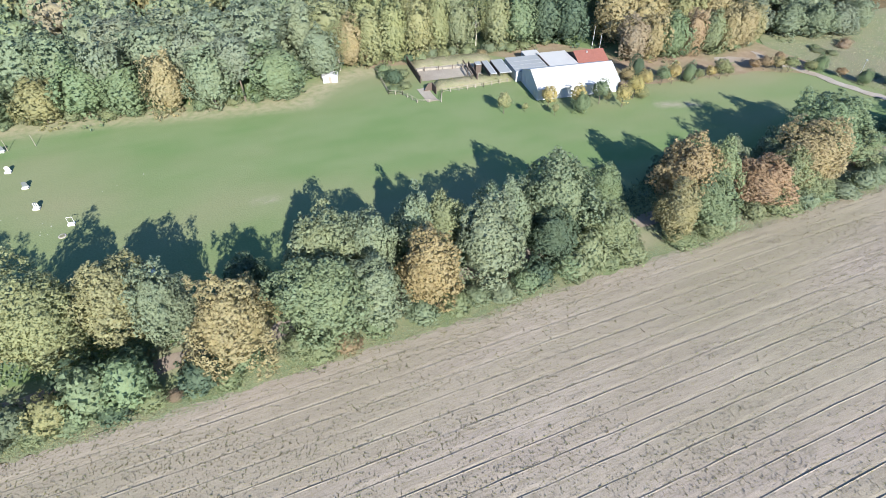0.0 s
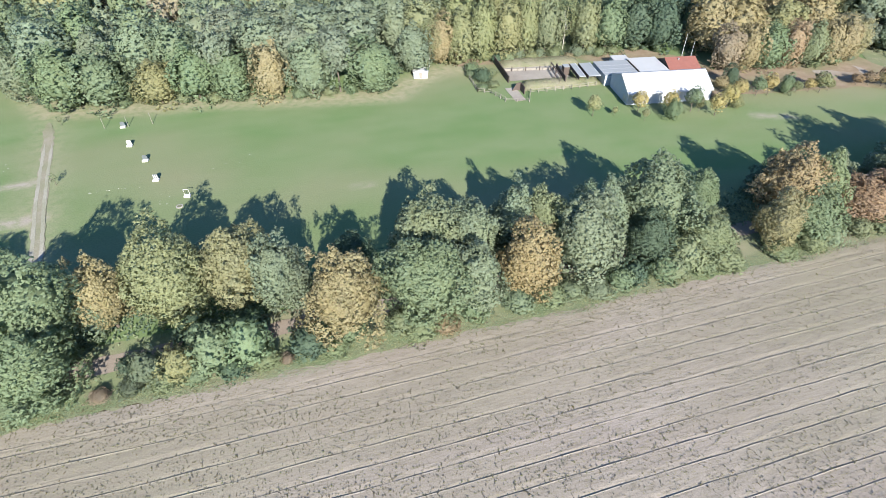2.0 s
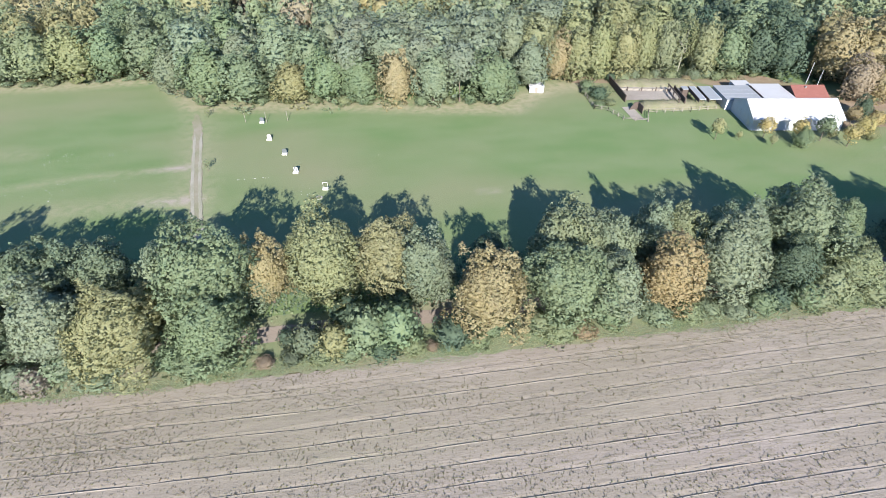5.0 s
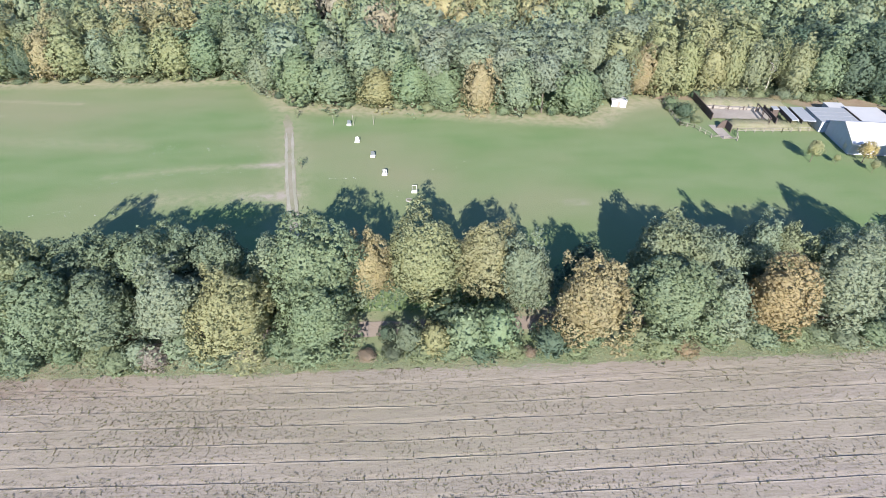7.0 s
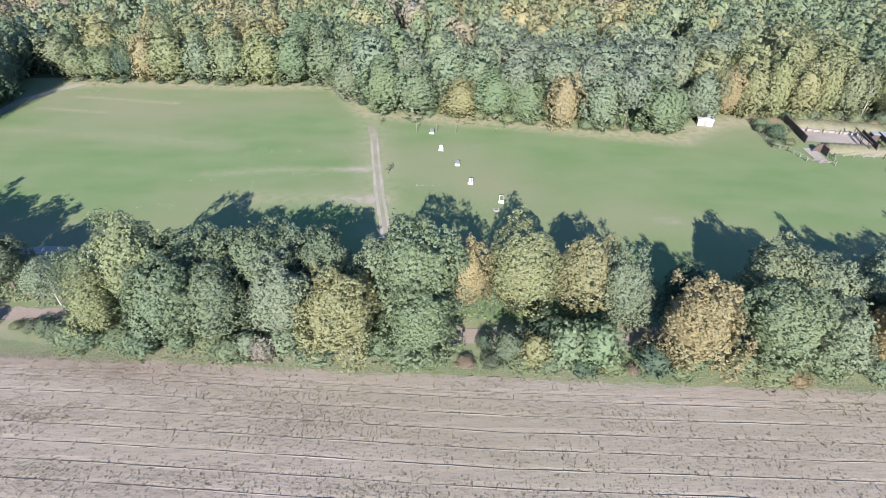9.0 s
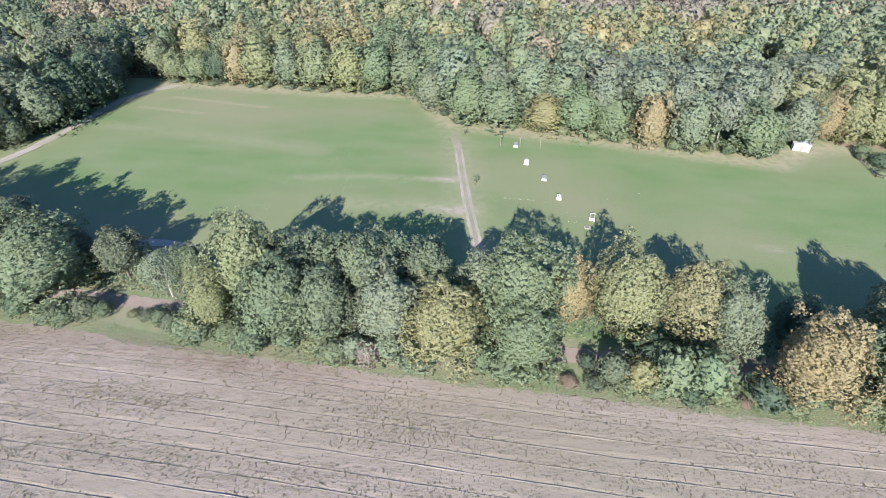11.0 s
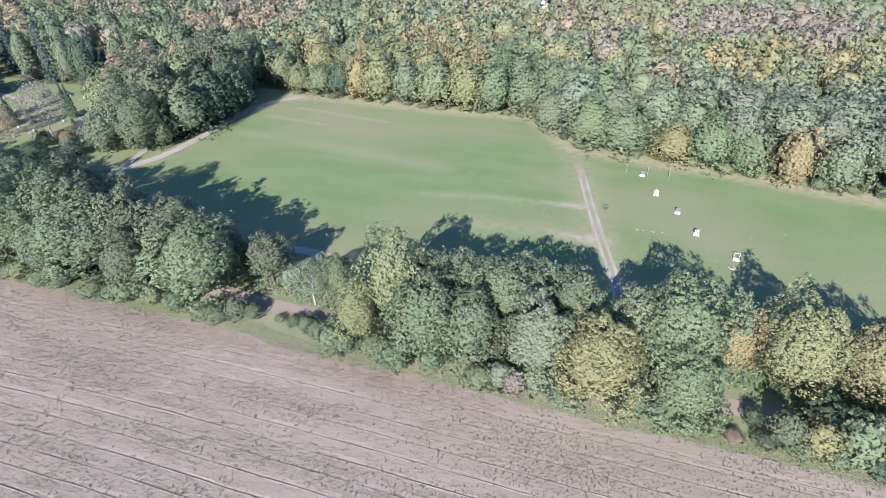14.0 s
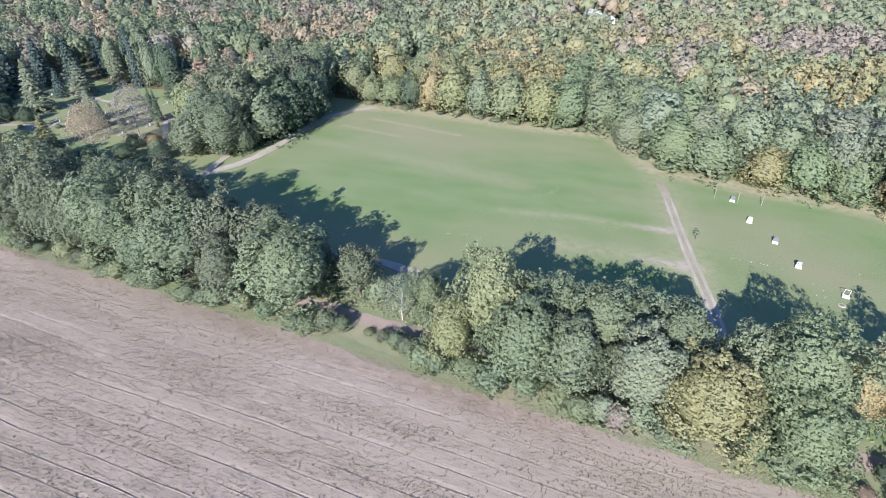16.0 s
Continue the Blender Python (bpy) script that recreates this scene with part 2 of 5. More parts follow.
def shoots(rng, c, r, R, middle, count, leaves=22):
    """Pointed leafy shoots that rise out of the upper boughs."""
    high = np.flatnonzero(c[:, 2] > middle - 1.0)
    k = rng.choice(high, count)
    out = c[k] * np.array([1, 1, 0]) / R
    way = out * 0.55 + np.array([0, 0, 1.0]) + rng.normal(size=(count, 3)) * 0.15
    way /= np.linalg.norm(way, axis=1, keepdims=True)
    far = rng.uniform(0.16, 0.36, count) * R
    t = rng.random((count, leaves)) ** 0.8
    side = rng.normal(size=(count, leaves, 3))
    side /= np.linalg.norm(side, axis=2, keepdims=True)
    q = c[k][:, None] + way[:, None] * (r[k][:, None] * 0.75 + t * far[:, None])[..., None] + side * ((1 - t) * 0.11 * R + 0.03 * R)[..., None]
    return q.reshape(-1, 3), (side + way[:, None] * 0.3 + np.array([0, -0.35, 0.2])).reshape(-1, 3)


def unit(v):
    return v / np.maximum(np.linalg.norm(v, axis=-1, keepdims=True), 1e-6)


def tuft_leaves(rng, p, w, reach, leaves, flat=0.0):
    """Leaves gathered in rounded tufts at the twigs' ends p, which point along w: places, ways that they face and the tuft's own roundness."""
    w = unit(w)
    d = unit(unit(rng.normal(size=(len(p), leaves, 3))) + 0.6 * w[:, None])
    far = reach * rng.uniform(0.75, 1.25, (len(p), 1)) * rng.uniform(0.75, 1.05, (len(p), leaves))
    q = p[:, None] + d * far[..., None]
    face = d + flat * w[:, None] + rng.normal(size=d.shape) * 0.30
    soft = unit(d * (0.85 - 0.25 * flat) + w[:, None] * (0.45 + 0.5 * flat) + rng.normal(size=d.shape) * 0.06)
    return q.reshape(-1, 3), face.reshape(-1, 3), soft.reshape(-1, 3)


def crown_mesh(name, seed, tufts, R, z0, z1, reach, leaf, leaves=8, lobes=34, dense=True, spires=0, share=0.64, flat=0.3, **shape):
    rng = np.random.default_rng(seed)
    p, w, c, r, big = crown_points(rng, tufts, R, z0, z1, lobes, **shape)
    q, face, soft = tuft_leaves(rng, p, w, reach, leaves, flat)
    if spires:
        tip, way = shoots(rng, c, r, R, (z0 + z1) / 2, spires, 14)
        q, face, soft = np.concatenate([q, tip]), np.concatenate([face, way]), np.concatenate([soft, unit(way)])
    v, f = leaf_sprays(q, face, leaf, rng, 0.78)
    if not dense:
        return mesh_of(name, v, f, LEAF)
    n = len(v)
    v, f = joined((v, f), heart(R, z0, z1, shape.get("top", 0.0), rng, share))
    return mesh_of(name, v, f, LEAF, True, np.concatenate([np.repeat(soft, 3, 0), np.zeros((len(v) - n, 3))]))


def spruce_mesh(name, seed, n, R, z0, z1, leaf):
    rng = np.random.default_rng(seed)
    whorls = 13
    k = rng.integers(0, whorls, n)
    lift = (k + rng.uniform(-0.2, 0.2, n)) / whorls
    arms = 9
    ang = (rng.integers(0, arms, n) + 0.5 * (k % 2)) * 2 * np.pi / arms + rng.normal(size=n) * 0.12
    reach = np.sqrt(rng.random(n)) * R * (1 - lift) ** 0.85 * rng.uniform(0.85, 1.1, n)
    z = z0 + (z1 - z0) * lift - reach * 0.28 + 0.5 * reach**2 / R * 0.25
    p = np.stack([np.cos(ang) * reach, np.sin(ang) * reach, np.maximum(z, 0.2)], 1)
    nrm = np.stack([np.cos(ang) * 0.5, np.sin(ang) * 0.5, np.full(n, 0.9)], 1) + rng.normal(size=(n, 3)) * 0.35
    return mesh_of(name, *leaf_sprays(p, nrm, leaf, rng, 0.45), LEAF)


def trunk_mesh(name, seed, h, r, fork, limbs, spread, material=BARK):
    """A tapered trunk, slightly bent, with limbs that reach into the crown."""
    rng = random.Random(seed)
    bm = bmesh.new()
    p = Vector((0, 0, -0.3))
    for k in range(4):
        q = Vector((rng.uniform(-0.12, 0.12) * (k + 1), rng.uniform(-0.12, 0.12) * (k + 1), h * 0.2 * (k + 1)))
        rod(bm, p, q, r * (1 - 0.22 * k), r * (0.78 - 0.2 * k))
        p = q
    for k in range(limbs):
        a = 2 * math.pi * (k + rng.random() * 0.6) / limbs
        z = h * rng.uniform(fork, fork + 0.3)
        tip = Vector((math.cos(a) * spread * rng.uniform(0.5, 0.8), math.sin(a) * spread * rng.uniform(0.5, 0.8), z + h * rng.uniform(0.12, 0.25)))
        rod(bm, (0, 0, z), tip, r * 0.38, r * 0.12, 5)
    me = bpy.data.meshes.new(name)
    bm.to_mesh(me)
    bm.free()
    me.materials.append(material)
    return me


BROAD = [(crown_mesh("crown", 11 + k, 1250, 5.4, 1.0 + 0.4 * (k % 3), 16.2, 0.42, 0.34, 7, 34, spires=26, top=(0.18, 0.30, 0.05, 0.4, -0.05, 0.25)[k]), trunk_mesh("trunk", k, 13.5, 0.34, 0.22, 7, 4.5)) for k in range(6)]
LOW = [(crown_mesh("crown", 31 + k, 1250, 5.4, -0.6, 16.2, 0.42, 0.34, 7, 34, spires=26, top=(0.28, 0.15, 0.35, 0.2, 0.3)[k]), trunk_mesh("trunk", 40 + k, 13.0, 0.30, 0.12, 6, 4.2)) for k in range(5)]
EDGE = [(crown_mesh("crown", 51 + k, 780, 5.4, -1.5, 16.3, 0.44, 0.47, 5, 36, lobe=(0.15, 0.32), spires=12, flat=0.7, share=0.58, inner=0.3, top=(0.2, 0.3, 0.1, 0.3, 0.0, 0.25)[k]), trunk_mesh("trunk", 50 + k, 13.0, 0.30, 0.2, 5, 4.2)) for k in range(6)]
GRAND = [(crown_mesh("crown", 131 + k, 1800, 5.4, -0.4, 16.2, 0.34, 0.28, 7, 44, spires=36, lobe=(0.16, 0.32), top=(0.22, 0.1, 0.3, 0.15)[k]), trunk_mesh("trunk", 130 + k, 13.5, 0.30, 0.16, 7, 4.4)) for k in range(4)]
PINE = [(crown_mesh("crown", 71 + k, 660, 5.0, 4.5, 16.6, 0.45, 0.46, 5, 30, lobe=(0.16, 0.32), spires=18, flat=0.6, share=0.52, inner=0.3), trunk_mesh("trunk", 60 + k, 14.5, 0.26, 0.42, 6, 3.8)) for k in range(2)]
SPRUCE = [(spruce_mesh("crown", 81 + k, 2200, 4.6, 0.8, 16.8, 1.0), trunk_mesh("trunk", 70 + k, 15.0, 0.25, 0.3, 3, 1.0)) for k in range(2)]
THIN = [(crown_mesh("crown", 91 + k, 620, 4.4, 3.0, 16.2, 0.6, 0.25, 5, 14, top=0.25, inner=0.6, dense=False), trunk_mesh("trunk", 80 + k, 14.5, 0.14, 0.2, 11, 4.4, BIRCH_BARK)) for k in range(3)]
SAPLING = [(crown_mesh("crown", 151, 26, 4.4, 5.0, 16.2, 0.9, 1.0, 5, 10, inner=0.6, dense=False), trunk_mesh("trunk", 85, 15.0, 0.3, 0.3, 8, 4.6))]
YOUNG = [(crown_mesh("crown", 101 + k, 170, 5.0, 5.2, 16.0, 0.9, 0.75, 6, 16, top=0.2, share=0.45, spires=6), trunk_mesh("trunk", 90 + k, 12.0, 0.30, 0.3, 5, 3.5)) for k in range(3)]
BUSH = [(crown_mesh("foliage", 111 + k, 180, 5.4, -2.0, 11.0, 0.75, 0.66, 6, 18, lobe=(0.22, 0.42), top=0.12), trunk_mesh("stem", 95 + k, 6.0, 0.3, 0.05, 6, 4.0)) for k in range(4)]
KINDS = {"broad": (BROAD, 17.0), "low": (LOW, 17.0), "grand": (GRAND, 17.0), "edge": (EDGE, 17.0), "pine": (PINE, 17.0), "spruce": (SPRUCE, 17.0), "thin": (THIN, 16.6), "young": (YOUNG, 16.6), "sapling": (SAPLING, 16.6), "bush": (BUSH, 11.2)}
WIDE = {"broad": 10.8, "low": 10.8, "grand": 10.8, "edge": 10.8, "pine": 9.4, "spruce": 9.2, "thin": 8.8, "young": 9.6, "sapling": 8.8, "bush": 10.4}
HUES = {
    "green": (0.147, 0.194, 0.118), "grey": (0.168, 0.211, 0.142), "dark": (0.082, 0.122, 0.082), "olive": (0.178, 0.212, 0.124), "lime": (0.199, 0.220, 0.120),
    "yellow": (0.251, 0.240, 0.133), "tan": (0.264, 0.232, 0.138), "orange": (0.265, 0.204, 0.134), "brown": (0.256, 0.215, 0.159), "blue": (0.170, 0.207, 0.149), "pink": (0.214, 0.193, 0.170),
    "straw": (0.286, 0.272, 0.175), "spruce": (0.070, 0.110, 0.101), "amber": (0.350, 0.306, 0.148), "pale": (0.290, 0.305, 0.170), "fern": (0.118, 0.147, 0.098), "slate": (0.129, 0.170, 0.110), "ochre": (0.250, 0.216, 0.122), "moss": (0.218, 0.218, 0.120), "gold": (0.266, 0.232, 0.124)}
for hue, rgb in HUES.items():
    HUES[hue] = tuple(1.12 * v for v in rgb)
WORDS = {"straw": "straw-coloured", "green": "green", "grey": "grey-green", "dark": "dark green", "olive": "olive green", "lime": "yellow-green", "yellow": "yellow autumn", "tan": "tan autumn", "orange": "orange-brown autumn",
         "brown": "brown autumn", "blue": "blue-green", "pink": "pinkish thinning", "spruce": "dark blue-green", "amber": "golden-yellow autumn", "pale": "pale yellow-green", "fern": "deep olive", "slate": "dull dark green", "ochre": "ochre autumn", "moss": "olive-yellow autumn", "gold": "golden autumn"}
plant_rng = random.Random(5)


def plant(kind, x, y, w, h, hue, where, group, name=""):
    """One tree or bush: w metres wide, h metres high."""
    if kind in ("broad", "low") and w > 15:
        kind = "grand"
    variants, tall = KINDS[kind]
    crown, trunk = plant_rng.choice(variants)
    s = w / WIDE[kind]
    base = Matrix.LocRotScale((x, y, 0), Euler((0, 0, plant_rng.uniform(0, 6.28))), (s, s, h / tall))
    what = {"pine": "pine tree with a bare trunk", "spruce": "conical spruce tree", "bush": "leafy bush", "thin": "thinly leaved tree", "young": "young tree", "sapling": "sapling with few leaves"}.get(kind, "leafy tree")
    ob = thing(name or ("bush" if kind == "bush" else "tree"), base, f"{WORDS[hue]} {what} {where}", "bush" if kind == "bush" else "tree", group)
    part("stem" if kind == "bush" else "trunk", trunk, None, ob)
    leaves = part("foliage" if kind == "bush" else "crown", crown, None, ob)
    j = [1 + plant_rng.uniform(-0.03, 0.03) for _ in range(3)]
    leaves.color = (*[min(1, a * b) for a, b in zip(HUES[hue], j)], 1)
    return ob


# ---- ground ----
bm = bmesh.new()
bmesh.ops.create_grid(bm, x_segments=40, y_segments=40, size=3500)
ground = tagged(part("ground", bm, FLOOR, None), "brown woodland floor reaching to the horizon", "ground", kind="structure")
ground.location = (0, 1200, -0.12)


def line_bend(x):
    """How far the drill lines swing towards the trees at x."""
    return np.interp(x, (-420, -112, -93, -75, -42, 15, 50, 90, 140, 420), (-5.3, -5.2, -4.4, -4.0, -4.0, -4.7, -4.1, -3.4, -2.6, 0.0))


def field():
    """The worked field: drill lines, each a small ridge with a furrow behind it."""
    rng = np.random.default_rng(3)
    xs = np.arange(-420, 421, 4.0)
    profile = ((-1.0, 0.0), (-0.15, 0.0), (-0.03, 0.036), (0.02, -0.05), (0.10, -0.07), (0.5, -0.02), (0.85, 0.0))
    ys, zs = [], []
    for k in range(-31, 2):
        for dy, z in profile:
            ys.append((k * 2.86 if k < 1 else 1.3) + (dy if k < 1 else max(dy, -0.4)))
            zs.append(z if k < 1 else z * 0.6)
    ys.append(4.4)
    zs.append(0.0)
    ys, zs = np.array(ys), np.array(zs)
    X = np.repeat(xs[:, None], len(ys), 1)
    wander = np.repeat(rng.normal(size=(len(xs), 33)), len(profile), 1) * 0.03
    wander = np.c_[wander, np.zeros(len(xs))]
    Y = ys[None] + line_bend(X) + wander
    depth = np.c_[np.repeat(rng.uniform(0.5, 1.4, (len(xs), 33)), len(profile), 1), np.ones(len(xs))]
    Y[:, -1] += np.interp(xs, (-80, -60), (3.0, 0.0))
    Z = zs[None] * depth + rng.normal(size=Y.shape) * 0.012
    V = np.stack([X, Y, Z], 2).reshape(-1, 3)
    n, m = X.shape
    i = (np.arange(n - 1)[:, None] * m + np.arange(m - 1)[None]).ravel()
    F = np.stack([i, i + m, i + m + 1, i + 1], 1)
    me = mesh_of("field", V, F, SOIL)
    x, y = V[:, 0], V[:, 1]
    weedy = np.interp(x, (-120, -45, 20), (1.0, 0.8, 0.0))
    raw = np.clip(1.25 - np.abs(y - np.interp(x, (-135, -60, -25), (0.8, -0.8, -3.0))) / 3.2, 0, 1) * np.interp(x, (-140, -115, -45, -15), (0.3, 1.0, 1.0, 0.0))
    for key, val in (("weedy", weedy), ("raw", raw)):
        me.attributes.new(key, "FLOAT", "POINT").data.foreach_set("value", val.astype(np.float32))
    return tagged(new("ploughed_field", me), "pale brown worked field with straight drill lines", "field", kind="structure")


field()
sheet("far_field", [(-1500, -500), (1500, -500), (1500, -88.5), (-1500, -88.5)], -0.03, SOIL, "pale brown worked field", "field", 60)
for side in (-1, 1):
    sheet("field_end", [(side * 418, -89), (side * 1500, -89), (side * 1500, 3), (side * 418, 3)], -0.04, SOIL, "pale brown worked field", "field", 60)


def weeds():
    """Small green and dry tufts standing in patches and rows on the soil."""
    rng = np.random.default_rng(8)
    n = 760000
    x, y = rng.uniform(-190, 190, n), rng.uniform(-63, 1.0, n)
    dens = np.array([noise.noise((a * 0.035, b * 0.22, 0.0)) + 0.5 * noise.noise((a * 0.16, b * 0.9, 5.0)) for a, b in zip(x, y)])
    keep = rng.random(n) < np.clip(0.33 + 0.48 * dens, 0.07, 1.0) * np.interp(x, (-120, -50, 0, 60), (1.2, 1.0, 0.75, 0.55)) * np.interp(y, (-63, -42), (0.05, 1.0))
    x, y = x[keep], y[keep]
    p = np.stack([x, y, np.full(len(x), 0.06)], 1)
    nrm = np.stack([rng.normal(size=len(x)) * 0.5, np.full(len(x), -0.7), np.full(len(x), 0.25)], 1)
    v, f = leaf_sprays(p, nrm, rng.uniform(0.08, 0.15, len(x)) + 0.09 * (rng.random(len(x)) < 0.22), rng, 0.7)
    me = mesh_of("weeds", v, f, TUFT)
    hue = np.where(rng.random(len(x))[:, None] < 0.4, np.array([[0.142, 0.146, 0.068]]), np.array([[0.146, 0.122, 0.080]]))
    tint = me.attributes.new("tint", "FLOAT_COLOR", "POINT")
    tint.data.foreach_set("color", np.repeat(np.c_[hue, np.ones(len(x))], 3, 0).astype(np.float32).ravel())
    return tagged(new("field_weeds", me), "small green and dry weed tufts on the worked soil", "weeds", kind="stuff")


weeds()


def tufts(name, label, count, x0, x1, y0, y1, size, hues, seed, lift=0.12):
    """Standing grass and weeds, too many to count."""
    rng = np.random.default_rng(seed)
    x = rng.uniform(x0, x1, count)
    y = y0 + (y1 - y0) * rng.beta(2, 2, count) + 0.5 * np.sin(x * 0.13) + 0.35 * np.sin(x * 0.41 + 1)
    y += np.interp(x, (-150, -80, -58, 60, 120, 200), (1.6, 1.5, 0.3, 0, 0.9, 2.0)) * (y1 < 10)
    nrm = np.stack([rng.normal(size=count) * 0.6, np.full(count, -0.6), np.full(count, 0.6)], 1)
    v, f = leaf_sprays(np.stack([x, y, np.full(count, lift)], 1), nrm, size, rng, 0.6)
    me = mesh_of(name, v, f, TUFT)
    pick = rng.integers(0, len(hues), count)
    hue = np.array([HUES[h] for h in hues])[pick]
    me.attributes.new("tint", "FLOAT_COLOR", "POINT").data.foreach_set("color", np.repeat(np.c_[hue, np.ones(count)], 3, 0).astype(np.float32).ravel())
    return tagged(new(name, me), label, "grass", kind="stuff")


tufts("verge_grass", "tall yellow-green grass along the field's edge", 60000, -230, 230, -1.1, 3.0, 0.15, ("moss", "grey", "green", "olive"), 41, 0.06)
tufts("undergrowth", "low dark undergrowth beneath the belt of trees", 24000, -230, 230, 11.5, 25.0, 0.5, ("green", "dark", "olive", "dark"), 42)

WOODS_EDGE = [(-139, 131), (-120, 133), (-78, 131), (-40, 132.5), (-29, 116), (-25, 109), (-12, 106), (3, 103.5), (21, 102), (36, 98.5), (52, 95.5), (71, 92.5), (77, 99), (86, 105), (96, 107)]
TRACK = [(-23, 101), (-19.7, 88), (-16.0, 69.5), (-12.8, 54.5), (-9.7, 42), (-6, 22), (-5, 14)]
SIDE_A = [(-16, 68.8), (-41, 67.6), (-62, 64)]
SIDE_B = [(-12.5, 53.2), (-22.7, 53.4), (-44, 52.6)]
BELT_PATH = [(-260, 12), (-160, 11), (-80, 9.8), (-65, 9.8), (10, 8.6), (39, 9.0), (120, 11), (240, 12)]
WEST_PATH = [(-156, 24), (-154.6, 44), (-153.6, 53), (-150, 60.5), (-148, 68), (-147.4, 76), (-147.6, 93), (-147.6, 113), (-141, 125), (-134, 131.5)]


def nearness(x, y, line, reach):
    """1 on the line, 0 at reach metres from it and beyond."""
    best = np.full(x.shape, 1e9)
    for (x0, y0), (x1, y1) in zip(line, line[1:]):
        dx, dy = x1 - x0, y1 - y0
        k = np.clip(((x - x0) * dx + (y - y0) * dy) / (dx * dx + dy * dy), 0, 1)
        best = np.minimum(best, np.hypot(x - x0 - k * dx, y - y0 - k * dy))
    return np.clip(1 - best / reach, 0, 1)


def lawn():
    xs, ys = np.arange(-175, 236, 1.3), np.arange(13, 137, 1.3)
    X, Y = np.meshgrid(xs, ys, indexing="ij")
    Z = np.array([noise.noise((a * 0.05, b * 0.05, 2.0)) for a, b in zip(X.ravel(), Y.ravel())]).reshape(X.shape) * 0.05
    V = np.stack([X, Y, Z], 2).reshape(-1, 3)
    n, m = X.shape
    i = (np.arange(n - 1)[:, None] * m + np.arange(m - 1)[None]).ravel()
    me = mesh_of("lawn", V, np.stack([i, i + m, i + m + 1, i + 1], 1), GRASS, True)
    x, y = V[:, 0], V[:, 1]
    dry = np.clip(nearness(x, y, WOODS_EDGE, 7) * 1.4, 0, 1) + 0.5 * nearness(x, y, TRACK, 8) + 0.45 * nearness(x, y, SIDE_A, 2.5) + 0.5 * nearness(x, y, SIDE_B, 6) + 0.5 * nearness(x, y, WEST_PATH, 5)
    dry += 0.75 * nearness(x, y, [(-130, 118), (-100, 114), (-92, 113)], 1.6) + 0.6 * nearness(x, y, [(-137, 107), (-112, 104)], 1.6) + 0.3 * nearness(x, y, [(-140, 90), (-60, 82)], 5)
    bare = np.clip(1.5 * nearness(x, y, SIDE_A, 2.0) * np.clip((x + 30) / 12, 0, 1), 0, 1) + np.clip(1.5 * nearness(x, y, SIDE_B, 2.4) * np.clip((x + 28) / 14, 0, 1), 0, 1)
    bare += nearness(x, y, [(163, 52.5), (172, 49)], 2.5) * 0.8 + nearness(x, y, [(53, 47.5), (57, 47)], 1.6) * 0.5
    for key, val in (("dry", dry), ("bare", bare)):
        at = me.attributes.new(key, "FLOAT", "POINT")
        at.data.foreach_set("value", np.clip(val, 0, 1).astype(np.float32))
    return tagged(new("lawn", me), "wide mown green lawn with dry pale patches", "lawn", kind="structure")


lawn()
strip("field_verge", [(-420, 2.6), (-150, 3.2), (-80, 3.4), (-58, 2.2), (0, 1.6), (60, 1.9), (120, 2.8), (200, 4.0), (420, 5)], 4.2, 0.03, VERGE, "grassy yellow-green verge between field and trees", 0.5, category="verge")
strip("belt_ground", [(-420, 14), (420, 14)], 24, -0.02, VERGE, "grassy ground under the belt of trees", 0.4, 4.0, "ground")
strip("dirt_track", BELT_PATH, 3.4, 0.05, DIRT, "brown dirt track through the belt of trees", 0.3)
LANE = ground_material("worn_grass", (0.232, 0.215, 0.156), (0.260, 0.238, 0.184), (0.189, 0.194, 0.118), 0.5, 4.0)
strip("worn_lane", TRACK, 2.5, 0.06, LANE, "worn brown grass lane between the wheel tracks", 0.35)
for side in (-1, 1):
    strip("wheel_track", [(x + side * 0.85, y) for x, y in TRACK[1:]], 0.75, 0.085, RUT, "pale worn wheel track across the lawn", 0.10)
strip("shaded_path", [(-112, 25.5), (-100, 26.5), (-90, 27.6), (-79, 29.4), (-70, 28), (-64, 22)], 2.6, 0.09, RUT, "pale sandy footpath along the tree belt", 0.25)
strip("west_spur", [(-154.2, 51), (-155.5, 58), (-157.2, 65.5), (-161, 72)], 2.6, 0.095, RUT, "pale sandy side path below the trees", 0.3)
strip("west_path", WEST_PATH, 3.4, 0.09, RUT, "pale sandy footpath along the lawn's edge", 0.3)

